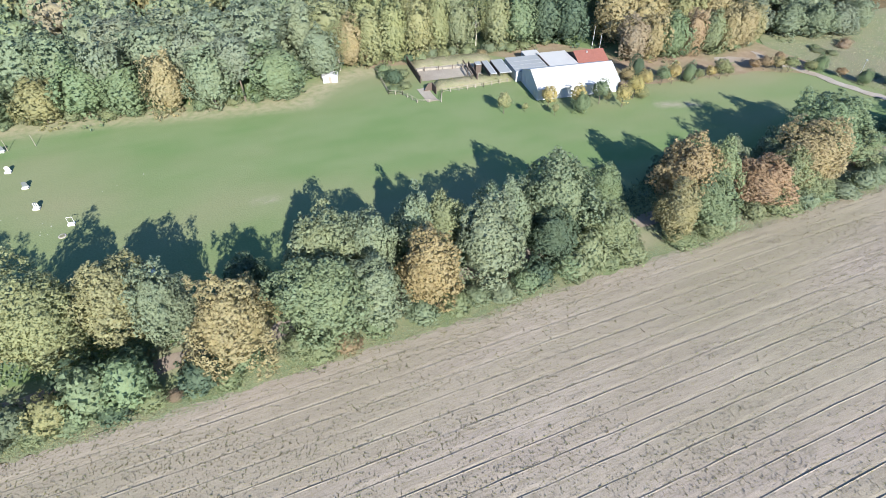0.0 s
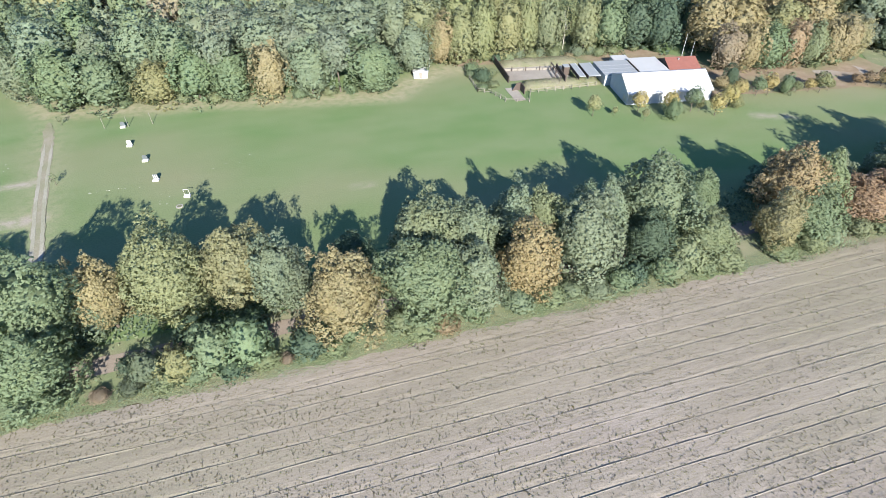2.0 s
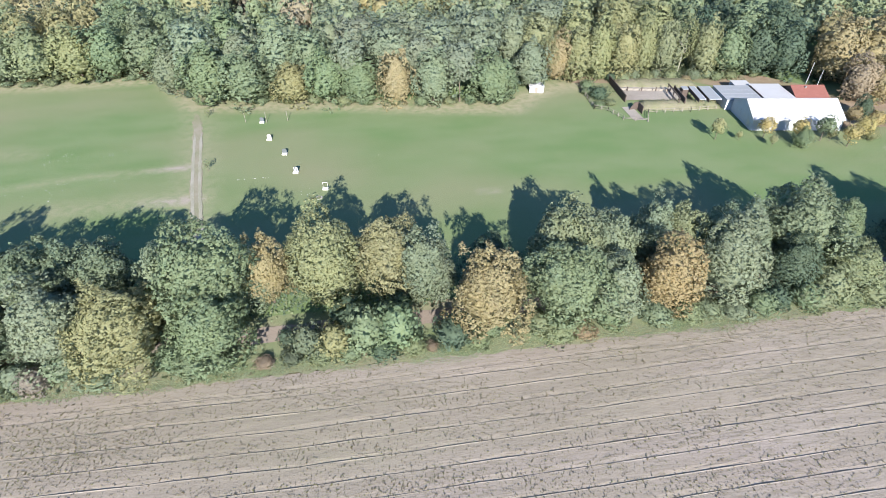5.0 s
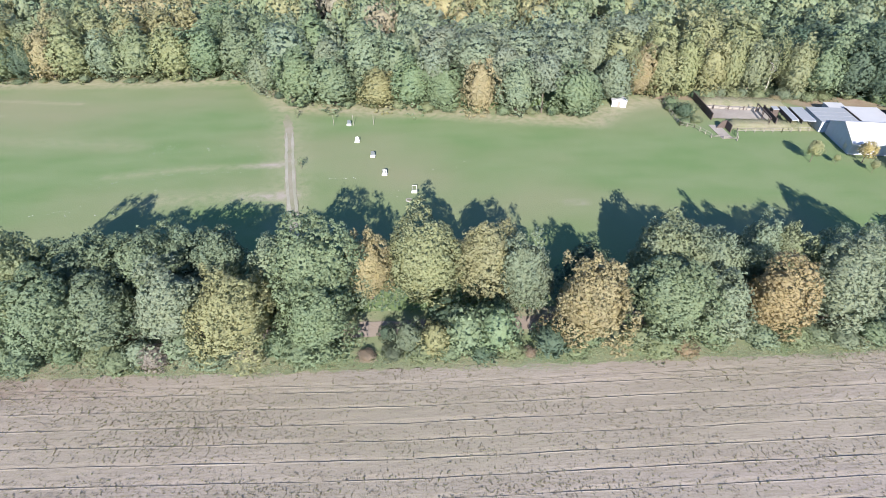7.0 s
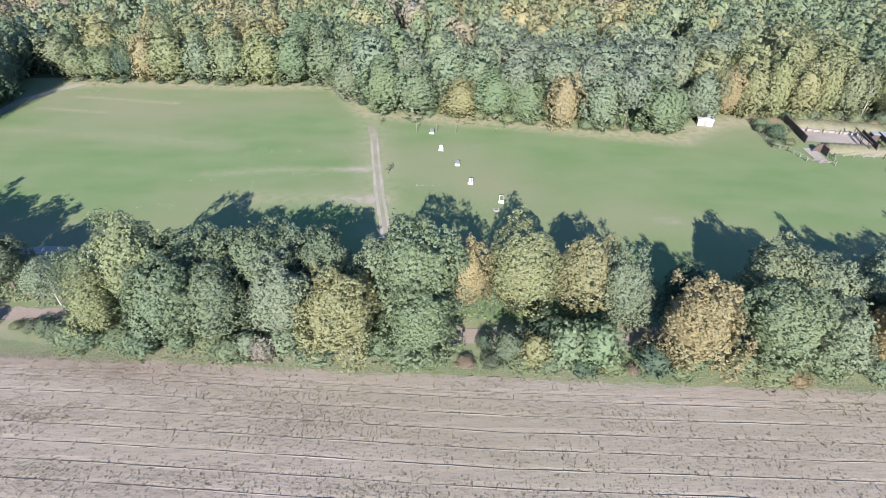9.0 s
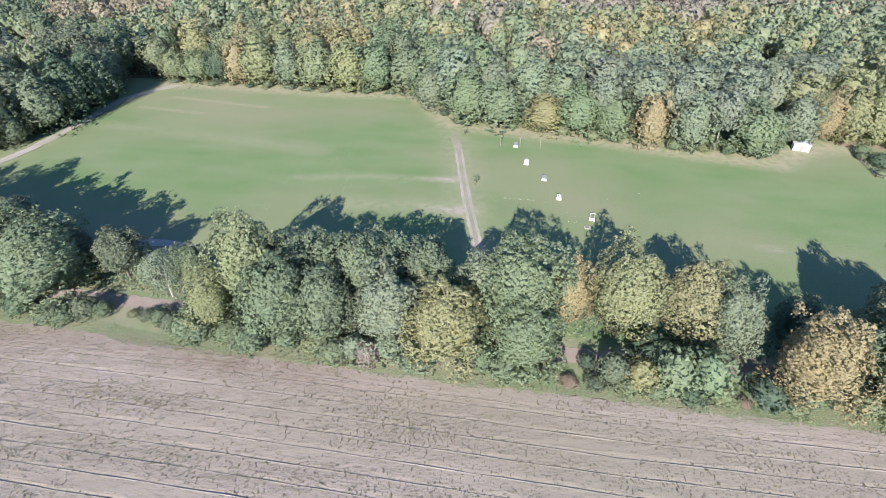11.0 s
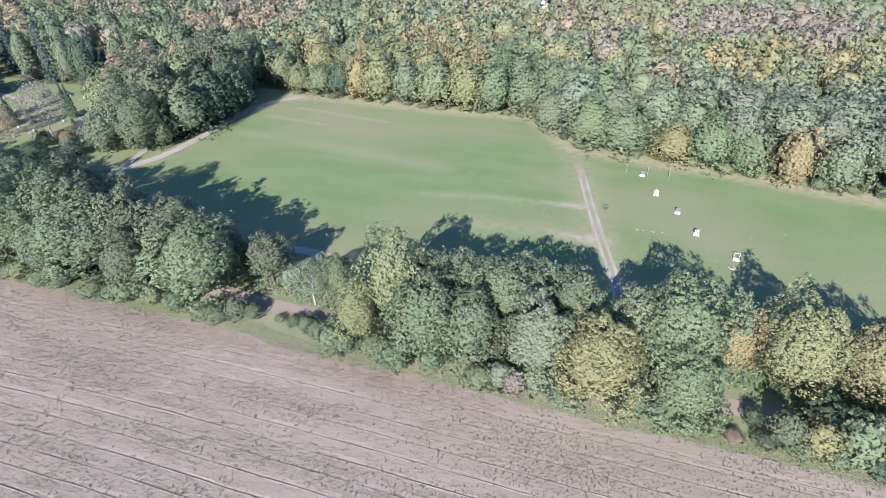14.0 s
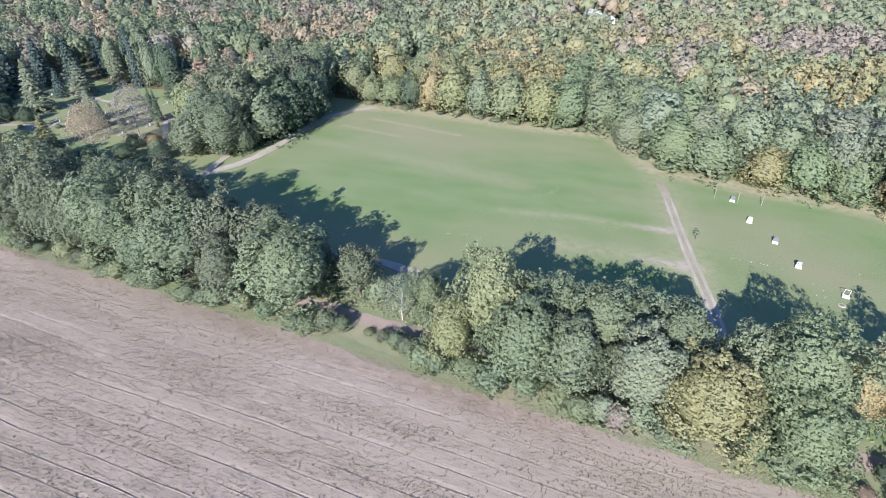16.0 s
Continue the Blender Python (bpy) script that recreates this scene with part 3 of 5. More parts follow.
# ---- the belt of trees along the field ----
BELT = "beside the field"
GROUP = "trees of the belt"
for kind, x, y, w, h, hue in (
    ("broad", 184, 19.5, 17, 13.8, "green"), ("broad", 172, 14.5, 13, 17.5, "green"), ("broad", 165, 9, 13.5, 16, "tan"), ("low", 158.5, 8, 8, 11.5, "olive"), ("low", 151.5, 8, 12, 11, "orange"), ("broad", 135, 12.5, 11.5, 16.8, "ochre"),
    ("broad", 142.5, 12.2, 8.5, 15, "olive"), ("low", 127.5, 5.5, 8, 12.6, "moss"), ("low", 135.5, 6, 9.5, 12, "green"), ("low", 162, 6, 9, 7.5, "olive"), ("low", 185, 12, 10, 8, "olive"),
    ("broad", 105.4, 14, 13, 18.6, "green"), ("low", 114, 7, 9, 10, "olive"), ("low", 102, 8, 8, 12, "dark"), ("low", 89, 8, 12, 17, "grey"), ("broad", 97, 15, 9, 15, "grey"), ("broad", 84, 16, 8, 15.5, "olive"),
    ("broad", 79, 17, 9, 15.8, "grey"), ("low", 77.5, 6, 9.8, 15.6, "ochre"), ("broad", 70, 15, 9.5, 15.4, "grey"), ("broad", 62, 16, 11.5, 17, "olive"), ("low", 60, 6.5, 14, 16.6, "green"),
    ("low", 68, 6, 10, 13.5, "grey"), ("grand", 46.5, 6, 12.5, 16.8, "ochre"), ("broad", 36.3, 14, 8, 15.4, "grey"), ("broad", 30.3, 17, 11, 16.8, "moss"), ("grand", 19.5, 17.2, 13.5, 17.6, "lime"),
    ("broad", 9.5, 16.5, 8, 15.2, "tan"), ("broad", 1.0, 12.6, 14.5, 21.4, "green"), ("broad", -5, 16, 9, 16.5, "grey"), ("low", 1.8, 5.5, 11.5, 13.5, "green"), ("low", -11.5, 6, 14, 15.6, "moss"), ("low", -21.5, 7.5, 12, 16.8, "grey"),
    ("broad", -16.5, 17, 10, 16.6, "slate"), ("broad", -23, 18, 9, 15.6, "slate"), ("broad", -36, 17.5, 9, 15, "slate"), ("broad", -29.5, 17, 12, 16.6, "slate"), ("broad", -41.5, 17, 11, 15.6, "slate"), ("low", -33, 8, 11, 15, "slate"), ("low", -41, 7, 12, 17, "slate"),
    ("broad", -48.8, 12.4, 11.5, 21.8, "olive"), ("low", -54, 6.5, 8, 13, "lime"), ("low", -47, 12, 9, 16, "slate"), ("thin", -66.5, 12.5, 7.5, 12.5, "grey"), ("broad", -63, 16, 7, 11, "green"), ("broad", -79, 17, 9.0, 12.5, "fern"),
    ("low", -91, 10, 18.5, 19.5, "green"), ("broad", -102, 17, 13, 18, "fern"), ("low", -118, 10, 18.5, 22, "slate"), ("low", -106, 7, 10, 14, "fern"), ("low", -128, 7, 10, 16, "slate"), ("broad", -120, 14, 14, 21, "fern"),
    ("low", -138, 10, 17, 23.5, "slate"), ("low", -128, 13, 14, 22.5, "fern"), ("broad", -110, 14, 13, 20.5, "fern"), ("low", -149, 8, 11, 18, "fern"), ("low", -159, 10, 15, 25, "fern"), ("broad", -130, 20, 15, 22, "fern"), ("low", -173, 10, 15, 23, "fern"), ("broad", -148, 20, 14, 21, "fern"),
    ("low", -188, 9, 15, 22, "fern"), ("low", -204, 10, 16, 22, "olive"), ("low", -221, 9, 15, 21, "fern"), ("low", -238, 10, 16, 22, "fern"), ("low", 208, 14, 12, 9, "dark"), ("low", 222, 13, 14, 9, "green"), ("low", 240, 14, 14, 10, "olive")):
    plant(kind, x, y, w * 1.14, h, hue, BELT, GROUP)
belt_rng = random.Random(12)
for k in range(26):
    x = -176 + k * 14.2 + belt_rng.uniform(-3, 3)
    if -84 < x < -56 or x > 170:
        continue
    plant("low", x, belt_rng.uniform(14, 20), belt_rng.uniform(8, 11), belt_rng.uniform(9, 13.5) * (1.2 if x < -90 else 1), belt_rng.choice(("green", "grey", "dark", "grey") if x > -85 else ("fern", "dark", "green")), BELT, GROUP)
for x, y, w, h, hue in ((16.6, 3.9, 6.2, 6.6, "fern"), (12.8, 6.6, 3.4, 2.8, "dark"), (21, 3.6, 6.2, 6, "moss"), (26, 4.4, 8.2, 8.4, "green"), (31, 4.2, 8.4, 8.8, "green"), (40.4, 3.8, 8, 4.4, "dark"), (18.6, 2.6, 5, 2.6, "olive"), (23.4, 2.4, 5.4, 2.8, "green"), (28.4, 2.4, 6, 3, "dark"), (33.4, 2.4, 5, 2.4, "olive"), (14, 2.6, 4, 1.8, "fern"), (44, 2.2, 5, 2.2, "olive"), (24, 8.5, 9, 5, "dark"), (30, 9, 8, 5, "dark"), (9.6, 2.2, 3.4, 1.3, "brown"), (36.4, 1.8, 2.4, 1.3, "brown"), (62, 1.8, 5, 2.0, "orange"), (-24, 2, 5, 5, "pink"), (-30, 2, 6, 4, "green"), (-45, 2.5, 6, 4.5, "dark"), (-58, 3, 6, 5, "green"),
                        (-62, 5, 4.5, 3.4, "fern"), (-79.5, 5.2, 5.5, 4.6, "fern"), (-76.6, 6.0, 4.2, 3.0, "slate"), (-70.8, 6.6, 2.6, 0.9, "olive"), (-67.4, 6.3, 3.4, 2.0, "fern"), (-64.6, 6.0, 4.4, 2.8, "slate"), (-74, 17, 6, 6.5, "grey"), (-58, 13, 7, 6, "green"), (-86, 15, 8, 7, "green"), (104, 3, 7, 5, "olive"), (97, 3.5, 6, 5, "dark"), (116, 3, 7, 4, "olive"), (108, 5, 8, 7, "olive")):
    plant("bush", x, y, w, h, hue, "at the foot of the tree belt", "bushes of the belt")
for k in range(76):
    x = -190 + k * 5.4 + belt_rng.uniform(-2, 2)
    if -80 < x < -60 or 5 < x < 46 or 118 < x < 125:
        continue
    plant("bush", x, belt_rng.uniform(2.4, 4.4), belt_rng.uniform(4.5, 7.5), belt_rng.uniform(2.2, 5.5), belt_rng.choice(("green", "olive", "grey", "green", "olive") if x > -50 else ("slate", "green", "slate", "olive", "fern")), "at the foot of the tree belt", "bushes of the belt")

# ---- the woods behind the lawn ----
wood_rng = random.Random(21)
WOOD = "at the woods' edge"
placed = []


def clear(x, y, gap):
    if any((x - a) ** 2 + (y - b) ** 2 < gap * gap for a, b in placed):
        return False
    placed.append((x, y))
    return True


def edge_y(x):
    """The y of the woods' front at x."""
    for (x0, y0), (x1, y1) in zip(FRONT, FRONT[1:]):
        if x0 <= x <= x1:
            return y0 + (y1 - y0) * (x - x0) / (x1 - x0)
    return 999


FRONT = [(-141, 133), (-78, 131.5), (-37, 133), (-27, 111), (3, 104), (36, 99), (70, 93.5), (77, 101), (86, 106), (100, 108), (112, 107), (130, 106.5), (145, 104), (160, 103), (168, 96), (172, 84), (179, 80), (193, 78), (208, 75.5), (221, 76.5), (228, 82), (240, 75), (250, 71), (273, 72), (330, 60)]
# single trees that stand out in the front
for kind, x, y, w, h, hue in (
    ("edge", 37, 100, 9.0, 17.5, "tan"), ("edge", 5.5, 106, 10, 13.5, "moss"), ("edge", -9, 109, 14, 17, "green"), ("edge", -20, 112, 14, 19, "green"), ("edge", 66, 97, 13, 17, "green"), ("pine", 56, 99, 9, 20, "blue"),
    ("edge", 48, 99, 11, 18, "grey"), ("edge", 16, 106, 12, 17, "green"), ("edge", 26, 104, 11, 15, "green"), ("pine", 23, 108, 9, 20, "blue"), ("pine", 45, 106, 9, 20, "blue"),
    ("edge", -112, 136, 10, 19, "tan"), ("edge", -103, 136, 13, 20, "lime"), ("edge", -92, 136, 10, 18, "grey"), ("edge", -80, 136, 14, 20, "olive"), ("edge", -68, 136, 13, 20, "lime"), ("edge", -57, 136, 13, 19, "green"), ("edge", -45, 137, 13, 19, "green"),
    ("edge", -36, 129, 11, 16, "green"), ("edge", -34, 121, 9, 15, "grey"), ("edge", -122, 138, 9, 15, "dark"), ("thin", -119, 139, 7, 18, "lime"), ("edge", -131, 138, 12, 13, "olive"), ("edge", -140, 137, 10, 13, "olive"),
    ("edge", 175, 82, 9, 15, "brown"), ("edge", 181, 80.5, 8, 16, "tan"), ("edge", 188, 79.5, 9, 15, "green"), ("edge", 195.5, 79, 7.5, 16, "orange"), ("edge", 202, 78, 8, 15, "olive"), ("edge", 208.5, 77.5, 8, 16, "tan"), ("edge", 215, 78, 8, 15, "tan"), ("edge", 220.5, 79, 7, 14, "yellow"), ("edge", 229, 86, 9, 12, "blue"), ("edge", 238, 80, 10, 12, "blue"), ("edge", 247, 76, 10, 12, "grey"), ("edge", 256, 75, 10, 11, "blue"), ("edge", 266, 76, 10, 12, "grey"),
    ("edge", 97, 112, 10, 19, "lime"), ("edge", 105, 113, 10, 21, "lime"), ("edge", 113, 112, 10, 19, "moss"), ("edge", 120, 113, 8, 21, "lime"), ("edge", 127, 112, 9, 18, "olive"), ("thin", 134, 113, 9, 20, "lime"), ("edge", 140, 110, 10, 20, "lime"), ("edge", 148, 109, 11, 18, "green"), ("edge", 157, 108, 11, 19, "dark"), ("edge", 165, 104, 11, 19, "dark"),
    ("edge", 90, 112, 9, 17, "tan"), ("thin", 86, 110, 7, 17, "lime"), ("edge", 80, 107, 10, 17, "grey")):
    placed.append((x, y))
    plant(kind, x, y, w * 1.3, h, hue, WOOD, "trees of the woods' edge")


# patches of like trees in the woods: x, y, reach, hue
TONES = [(31, 183, 20, "gold"), (64, 176, 14, "yellow"), (42, 148, 8, "ochre"), (66, 217, 16, "gold"), (-163, 177, 9, "orange"), (-20, 225, 26, "pink"), (7, 167, 15, "brown"), (49, 268, 45, "pink"), (-1, 309, 40, "olive"), (-100, 205, 22, "tan"), (-63, 215, 18, "moss"), (-43, 246, 22, "moss"), (-79, 253, 26, "olive"), (-104, 142, 16, "lime"), (-78, 142, 14, "moss"), (-52, 146, 18, "green"),
         (3, 212, 16, "moss"), (-161, 170, 16, "moss"), (-140, 146, 9, "moss"), (-6, 263, 18, "moss"), (78, 370, 60, "green"), (25, 120, 62, "blue"), (110, 125, 26, "lime"), (160, 118, 26, "dark"), (195, 95, 26, "ochre"), (255, 90, 34, "blue"), (60, 190, 20, "moss"), (-215, 205, 30, "brown")]


def wood_hue(x, y, rng):
    """The hue of a tree at x, y: patches of like trees with strays among them."""
    best = max(TONES, key=lambda p: p[2] * rng.uniform(0.5, 1.4) - math.hypot(x - p[0], y - p[1]))
    if math.hypot(x - best[0], y - best[1]) < best[2] * 1.15 and rng.random() < 0.8:
        return rng.choice(("blue", "grey", "blue", "green")) if best[3] == "blue" else best[3]
    if x < -185:
        return rng.choice(("green", "dark", "grey", "brown", "pink", "dark"))
    return rng.choice(("olive", "green", "grey", "green", "moss") if y < 230 or x < -110 else ("olive", "pink", "moss", "grey", "brown", "green"))


for row in range(3):
    x = -146.0
    while x < 262:
        x += wood_rng.uniform(10, 14)
        y = edge_y(x) + 5.5 + row * 9.5 + wood_rng.uniform(-2.5, 2.5)
        if clear(x, y, 8.6) and not (222 < x and row == 0 and y < 60):
            hue = wood_hue(x, y, wood_rng)
            kind = "pine" if hue == "blue" and wood_rng.random() < 0.55 and row else "edge"
            plant(kind, x, y, wood_rng.uniform(14, 20), wood_rng.uniform(17, 21) + min(row, 2) * 1.5, hue, "in the woods", "trees of the woods")
# low growth along the front
for k in range(46):
    x = -140 + k * 8.0 + wood_rng.uniform(-1, 1)
    if 75 < x < 100 or 165 < x < 175 or x > 225:
        continue
    y = edge_y(x) + wood_rng.uniform(0.5, 2.5)
    plant("bush", x, y, wood_rng.uniform(3.5, 6), wood_rng.uniform(1.2, 3.5), wood_rng.choice(("green", "olive", "dark", "grey", "olive")), "at the foot of the woods' edge", "bushes of the woods' edge")

# the wooded corner west of the lawn
for kind, x, y, w, h, hue in (
    # slate and dark hues near the lawn also hold shade from the tree belt
    ("grand", -159.5, 69, 18, 20.5, "slate"), ("edge", -154, 72, 9, 12, "slate"), ("edge", -168, 64, 14, 16, "slate"), ("edge", -152, 83, 16, 20, "slate"), ("edge", -166, 88, 17, 24, "fern"), ("edge", -152, 95, 17, 22, "dark"), ("edge", -168, 102, 17, 25, "olive"), ("edge", -152, 107, 17, 22, "dark"), ("edge", -166, 122, 17, 24, "fern"), ("edge", -172, 76, 18, 21, "slate"), ("edge", -186, 84, 16, 21, "olive"), ("edge", -174, 92, 18, 24, "fern"), ("edge", -180, 104, 18, 23, "fern"),
    ("edge", -157, 119, 15, 19, "slate"), ("edge", -182, 94, 17, 24, "fern"), ("edge", -172, 114, 17, 22, "slate"), ("edge", -191, 112, 16, 24, "brown"), ("edge", -178, 126, 17, 22, "fern"), ("edge", -165, 134, 16, 21, "slate"), ("edge", -152, 144, 15, 16, "olive"), ("edge", -194, 100, 15, 23, "brown"), ("edge", -168, 146, 16, 20, "slate"), ("edge", -188, 136, 17, 21, "fern"), ("edge", -177, 68, 10, 9, "slate"), ("edge", -183, 74, 8, 7, "dark"),
    ("thin", -195.6, 49.5, 15, 20.5, "brown"), ("thin", -197, 67.6, 15, 21, "pink"), ("thin", -212, 60, 9, 15, "tan"), ("spruce", -219.8, 50, 8.4, 11.8, "lime"), ("spruce", -230, 76, 9, 14, "blue"), ("spruce", -221, 72, 6.6, 11.8, "blue"), ("spruce", -266, 100, 13, 15, "blue"), ("spruce", -261, 76.5, 13, 22, "blue"), ("spruce", -272, 94, 8, 13, "spruce"), ("spruce", -206, 85, 4, 13, "dark"), ("spruce", -209, 85.5, 3.6, 14, "dark"),
    # tall brown trees at x -300 to -268: unseen, added to cast shade northwards
    ("spruce", -292, 82, 12, 21, "spruce"), ("spruce", -301, 92, 12, 23, "spruce"), ("spruce", -296, 104, 12, 22, "spruce"), ("spruce", -306, 82, 12, 22, "spruce"), ("spruce", -313, 98, 12, 24, "spruce"), ("spruce", -286, 112, 12, 22, "spruce"), ("edge", -300, 58, 17, 25, "brown"), ("edge", -286, 54, 15, 24, "brown"), ("edge", -262, 64, 8, 7, "dark"), ("edge", -254, 66, 7, 6, "dark"), ("edge", -272, 70, 8, 8, "dark"),
    ("edge", -192, 60.8, 6, 5.6, "dark"), ("edge", -188, 66, 6, 4, "ochre"), ("edge", -183, 62, 6, 4.5, "grey"), ("edge", -176, 57, 8, 5, "dark"), ("edge", -186, 52, 9, 6, "dark"), ("edge", -208, 44, 9, 8, "dark"), ("edge", -172, 46, 10, 6, "dark"), ("edge", -194, 44, 8, 6, "dark"), ("edge", -246, 42, 12, 14, "green"), ("edge", -222, 34, 12, 14, "moss"), ("edge", -198, 32, 14, 16, "olive"), ("edge", -180, 28, 13, 15, "slate"), ("edge", -165, 27, 12, 16, "slate"), ("edge", -164, 38, 9, 8, "dark"), ("edge", -268, 46, 15, 23, "brown")):
    placed.append((x, y))
    plant(kind, x, y, w, h, hue, "beside graves" if x < -190 else "beside the lawn", "trees west of the lawn")
for k in range(22):
    x, y = -214 - (k % 11) * 7.4 + wood_rng.uniform(-4, 4), 116 + (k // 11) * 10 + (k % 11) * 0.9 + wood_rng.uniform(-5, 5)
    placed.append((x, y))
    plant(wood_rng.choice(("spruce", "spruce", "edge")), x, y, wood_rng.uniform(7, 13), wood_rng.uniform(15, 25), wood_rng.choice(("spruce", "spruce", "green", "dark", "blue")), "beside graves", "trees west of the lawn")
for row in range(2):
    for k in range(14):
        x, y = -152 - k * 10 + wood_rng.uniform(-3, 3), 146 + row * 9 + wood_rng.uniform(-3, 3) - (0 if k < 4 else 18)
        if clear(x, y, 6.5):
            hue = wood_rng.choice(("spruce", "olive", "pink", "green", "brown", "spruce"))
            plant("spruce" if hue == "spruce" else "edge", x, y, wood_rng.uniform(9, 13), wood_rng.uniform(15, 20), hue, "in dense woods", "trees of the woods")


ball = bmesh.new()
bmesh.ops.create_icosphere(ball, subdivisions=2, radius=1.0)
FILL_V = np.array([v.co[:] for v in ball.verts])
FILL_F = np.array([[v.index for v in f.verts] for f in ball.faces])
ball.free()


def far_woods():
    """All the wood farther off, as one canopy of many rough crowns."""
    rng = np.random.default_rng(77)
    crowns = [crown_points(rng, 210, 5.4, 2.0, 16.8, 26, lobe=(0.16, 0.36), top=0.12, inner=0.25) for _ in range(8)]
    V, N, T, Fs, total = [], [], [], [], 0
    pr = random.Random(4)
    near, mid, away = (np.array(HUES[h]) for h in ("olive", "brown", "pink"))
    cells = defaultdict(list)
    for _ in range(26000):
        x, yy = pr.uniform(-700, 480), 60 + 700 * pr.random()
        size = pr.choice((4.4, 5.2, 6.0, 7.0, 8.0)) * (1 + max(0, yy - 200) * 0.0012)
        front = edge_y(x) + 29 if x > -150 else (158 if x > -310 else 60)
        if x > 262:
            front = max(30, 108 - (x - 262) * 0.25)
        if yy < front or (-94 < x < -58 and 312 < yy < 362):
            continue
        reach = 450 + 0.55 * x if x < 150 else (340 if x < 210 else (230 if x < 270 else 170))
        if yy > reach and pr.random() > 0.12:
            continue
        cx, cy = int(x // 20), int(yy // 20)
        if any((x - a) ** 2 + (yy - b) ** 2 < (0.70 * (size + q)) ** 2 for u in (-1, 0, 1) for v in (-1, 0, 1) for a, b, q in cells[cx + u, cy + v]):
            continue
        cells[cx, cy].append((x, yy, size))
        if yy > reach:
            take, leaf = 5, 3.6
        elif yy < 215:
            take, leaf = 145, 0.88
        elif yy < 320:
            take, leaf = 76, 1.15
        else:
            take, leaf = 30, 1.75
        p, w, *_ = crowns[pr.randrange(8)]
        p, w = p[:take], w[:take]
        s = size / 4.7
        stretch, base = np.array([s * pr.uniform(0.85, 1.2), s * pr.uniform(0.85, 1.2), pr.uniform(0.84, 1.02) + 0.10 * s]), np.array([x, yy, 0])
        q, face, soft = tuft_leaves(rng, p * stretch + base, w, leaf * 0.55, 5, 0.95)
        sprays = leaf_sprays(q, face, leaf * 1.12, rng, 0.85)
        v, f = joined(sprays, (FILL_V * rng.uniform(0.92, 1.08, (len(FILL_V), 1)) * stretch * np.array([3.0, 3.0, 4.35]) + base + np.array([0, 0, 9.2 * stretch[2]]), FILL_F))
        Fs.append(f + total)
        total += len(v)
        shade = np.array(HUES[wood_hue(x, yy, pr)]) * 0.72 + 0.28 * (near if yy < 240 else near * 0.5 + mid * 0.25 + away * 0.25)
        shade = shade * pr.uniform(1.0, 1.12)
        V.append(v)
        N.append(np.concatenate([np.repeat(soft, 3, 0), np.zeros((len(v) - 3 * len(soft), 3))]))
        T.append(np.repeat([[*shade, 1.0]], len(v), 0))
    V, T = np.concatenate(V), np.concatenate(T).astype(np.float32)
    me = mesh_of("far_woods", V, np.concatenate(Fs), LEAF_FAR, True, np.concatenate(N))
    me.attributes.new("tint", "FLOAT_COLOR", "POINT").data.foreach_set("color", T.ravel())
    return tagged(new("far_woods", me), "wide autumn woods stretching away in green, yellow and brown", "woods", kind="stuff")


far_woods()

# ---- the club buildings ----
WHITE_WALL = plain("white_wall", (0.409, 0.428, 0.451), 0.75, var=0.12, scale=0.8, grain=12)
WHITE_ROOF = plain("white_roof_sheet", (0.372, 0.377, 0.381), 0.6, var=0.10, scale=0.4, grain=10)
GREY_ROOF = plain("grey_roofing_felt", (0.233, 0.251, 0.265), 0.8, var=0.15, scale=0.6, grain=14)
RED_TILE = plain("red_roof_tile", (0.191, 0.079, 0.063), 0.75, var=0.25, scale=1.2, grain=14)
DARK_WOOD = plain("dark_timber", (0.085, 0.065, 0.055), 0.8, var=0.4, scale=2, grain=25)
PALE_WOOD = plain("weathered_timber", (0.235, 0.215, 0.185), 0.85, var=0.3, scale=2, grain=25)
GLASS = plain("window_pane", (0.03, 0.04, 0.05), 0.08, var=0.1, spec=0.6)
CONCRETE = plain("concrete", (0.298, 0.279, 0.260), 0.9, var=0.2, scale=1, grain=20)
METAL = plain("galvanised_metal", (0.5, 0.5, 0.5), 0.4, 0.8, var=0.15)
SAND = ground_material("range_sand", (0.279, 0.256, 0.223), (0.316, 0.288, 0.256), (0.233, 0.205, 0.177), 0.3, 4.0)
BERM = ground_material("overgrown_bank", (0.153, 0.153, 0.097), (0.191, 0.177, 0.126), (0.140, 0.149, 0.084), 0.6, 3.0, relief=0.1)

TURN = radians(-8.5)
HALL = Matrix.LocRotScale((132.6, 67.7, 0), Euler((0, 0, TURN)), None)


def prism(pts, y0, y1, bm=None):
    """A solid from an outline in x and z, from y0 to y1."""
    bm = bm or bmesh.new()
    a = [bm.verts.new((x, y0, z)) for x, z in pts]
    b = [bm.verts.new((x, y1, z)) for x, z in pts]
    bm.faces.new(a)
    bm.faces.new(b[::-1])
    for k in range(len(pts)):
        j = (k + 1) % len(pts)
        bm.faces.new((a[j], a[k], b[k], b[j]))
    bmesh.ops.recalc_face_normals(bm, faces=bm.faces[:])
    return bm


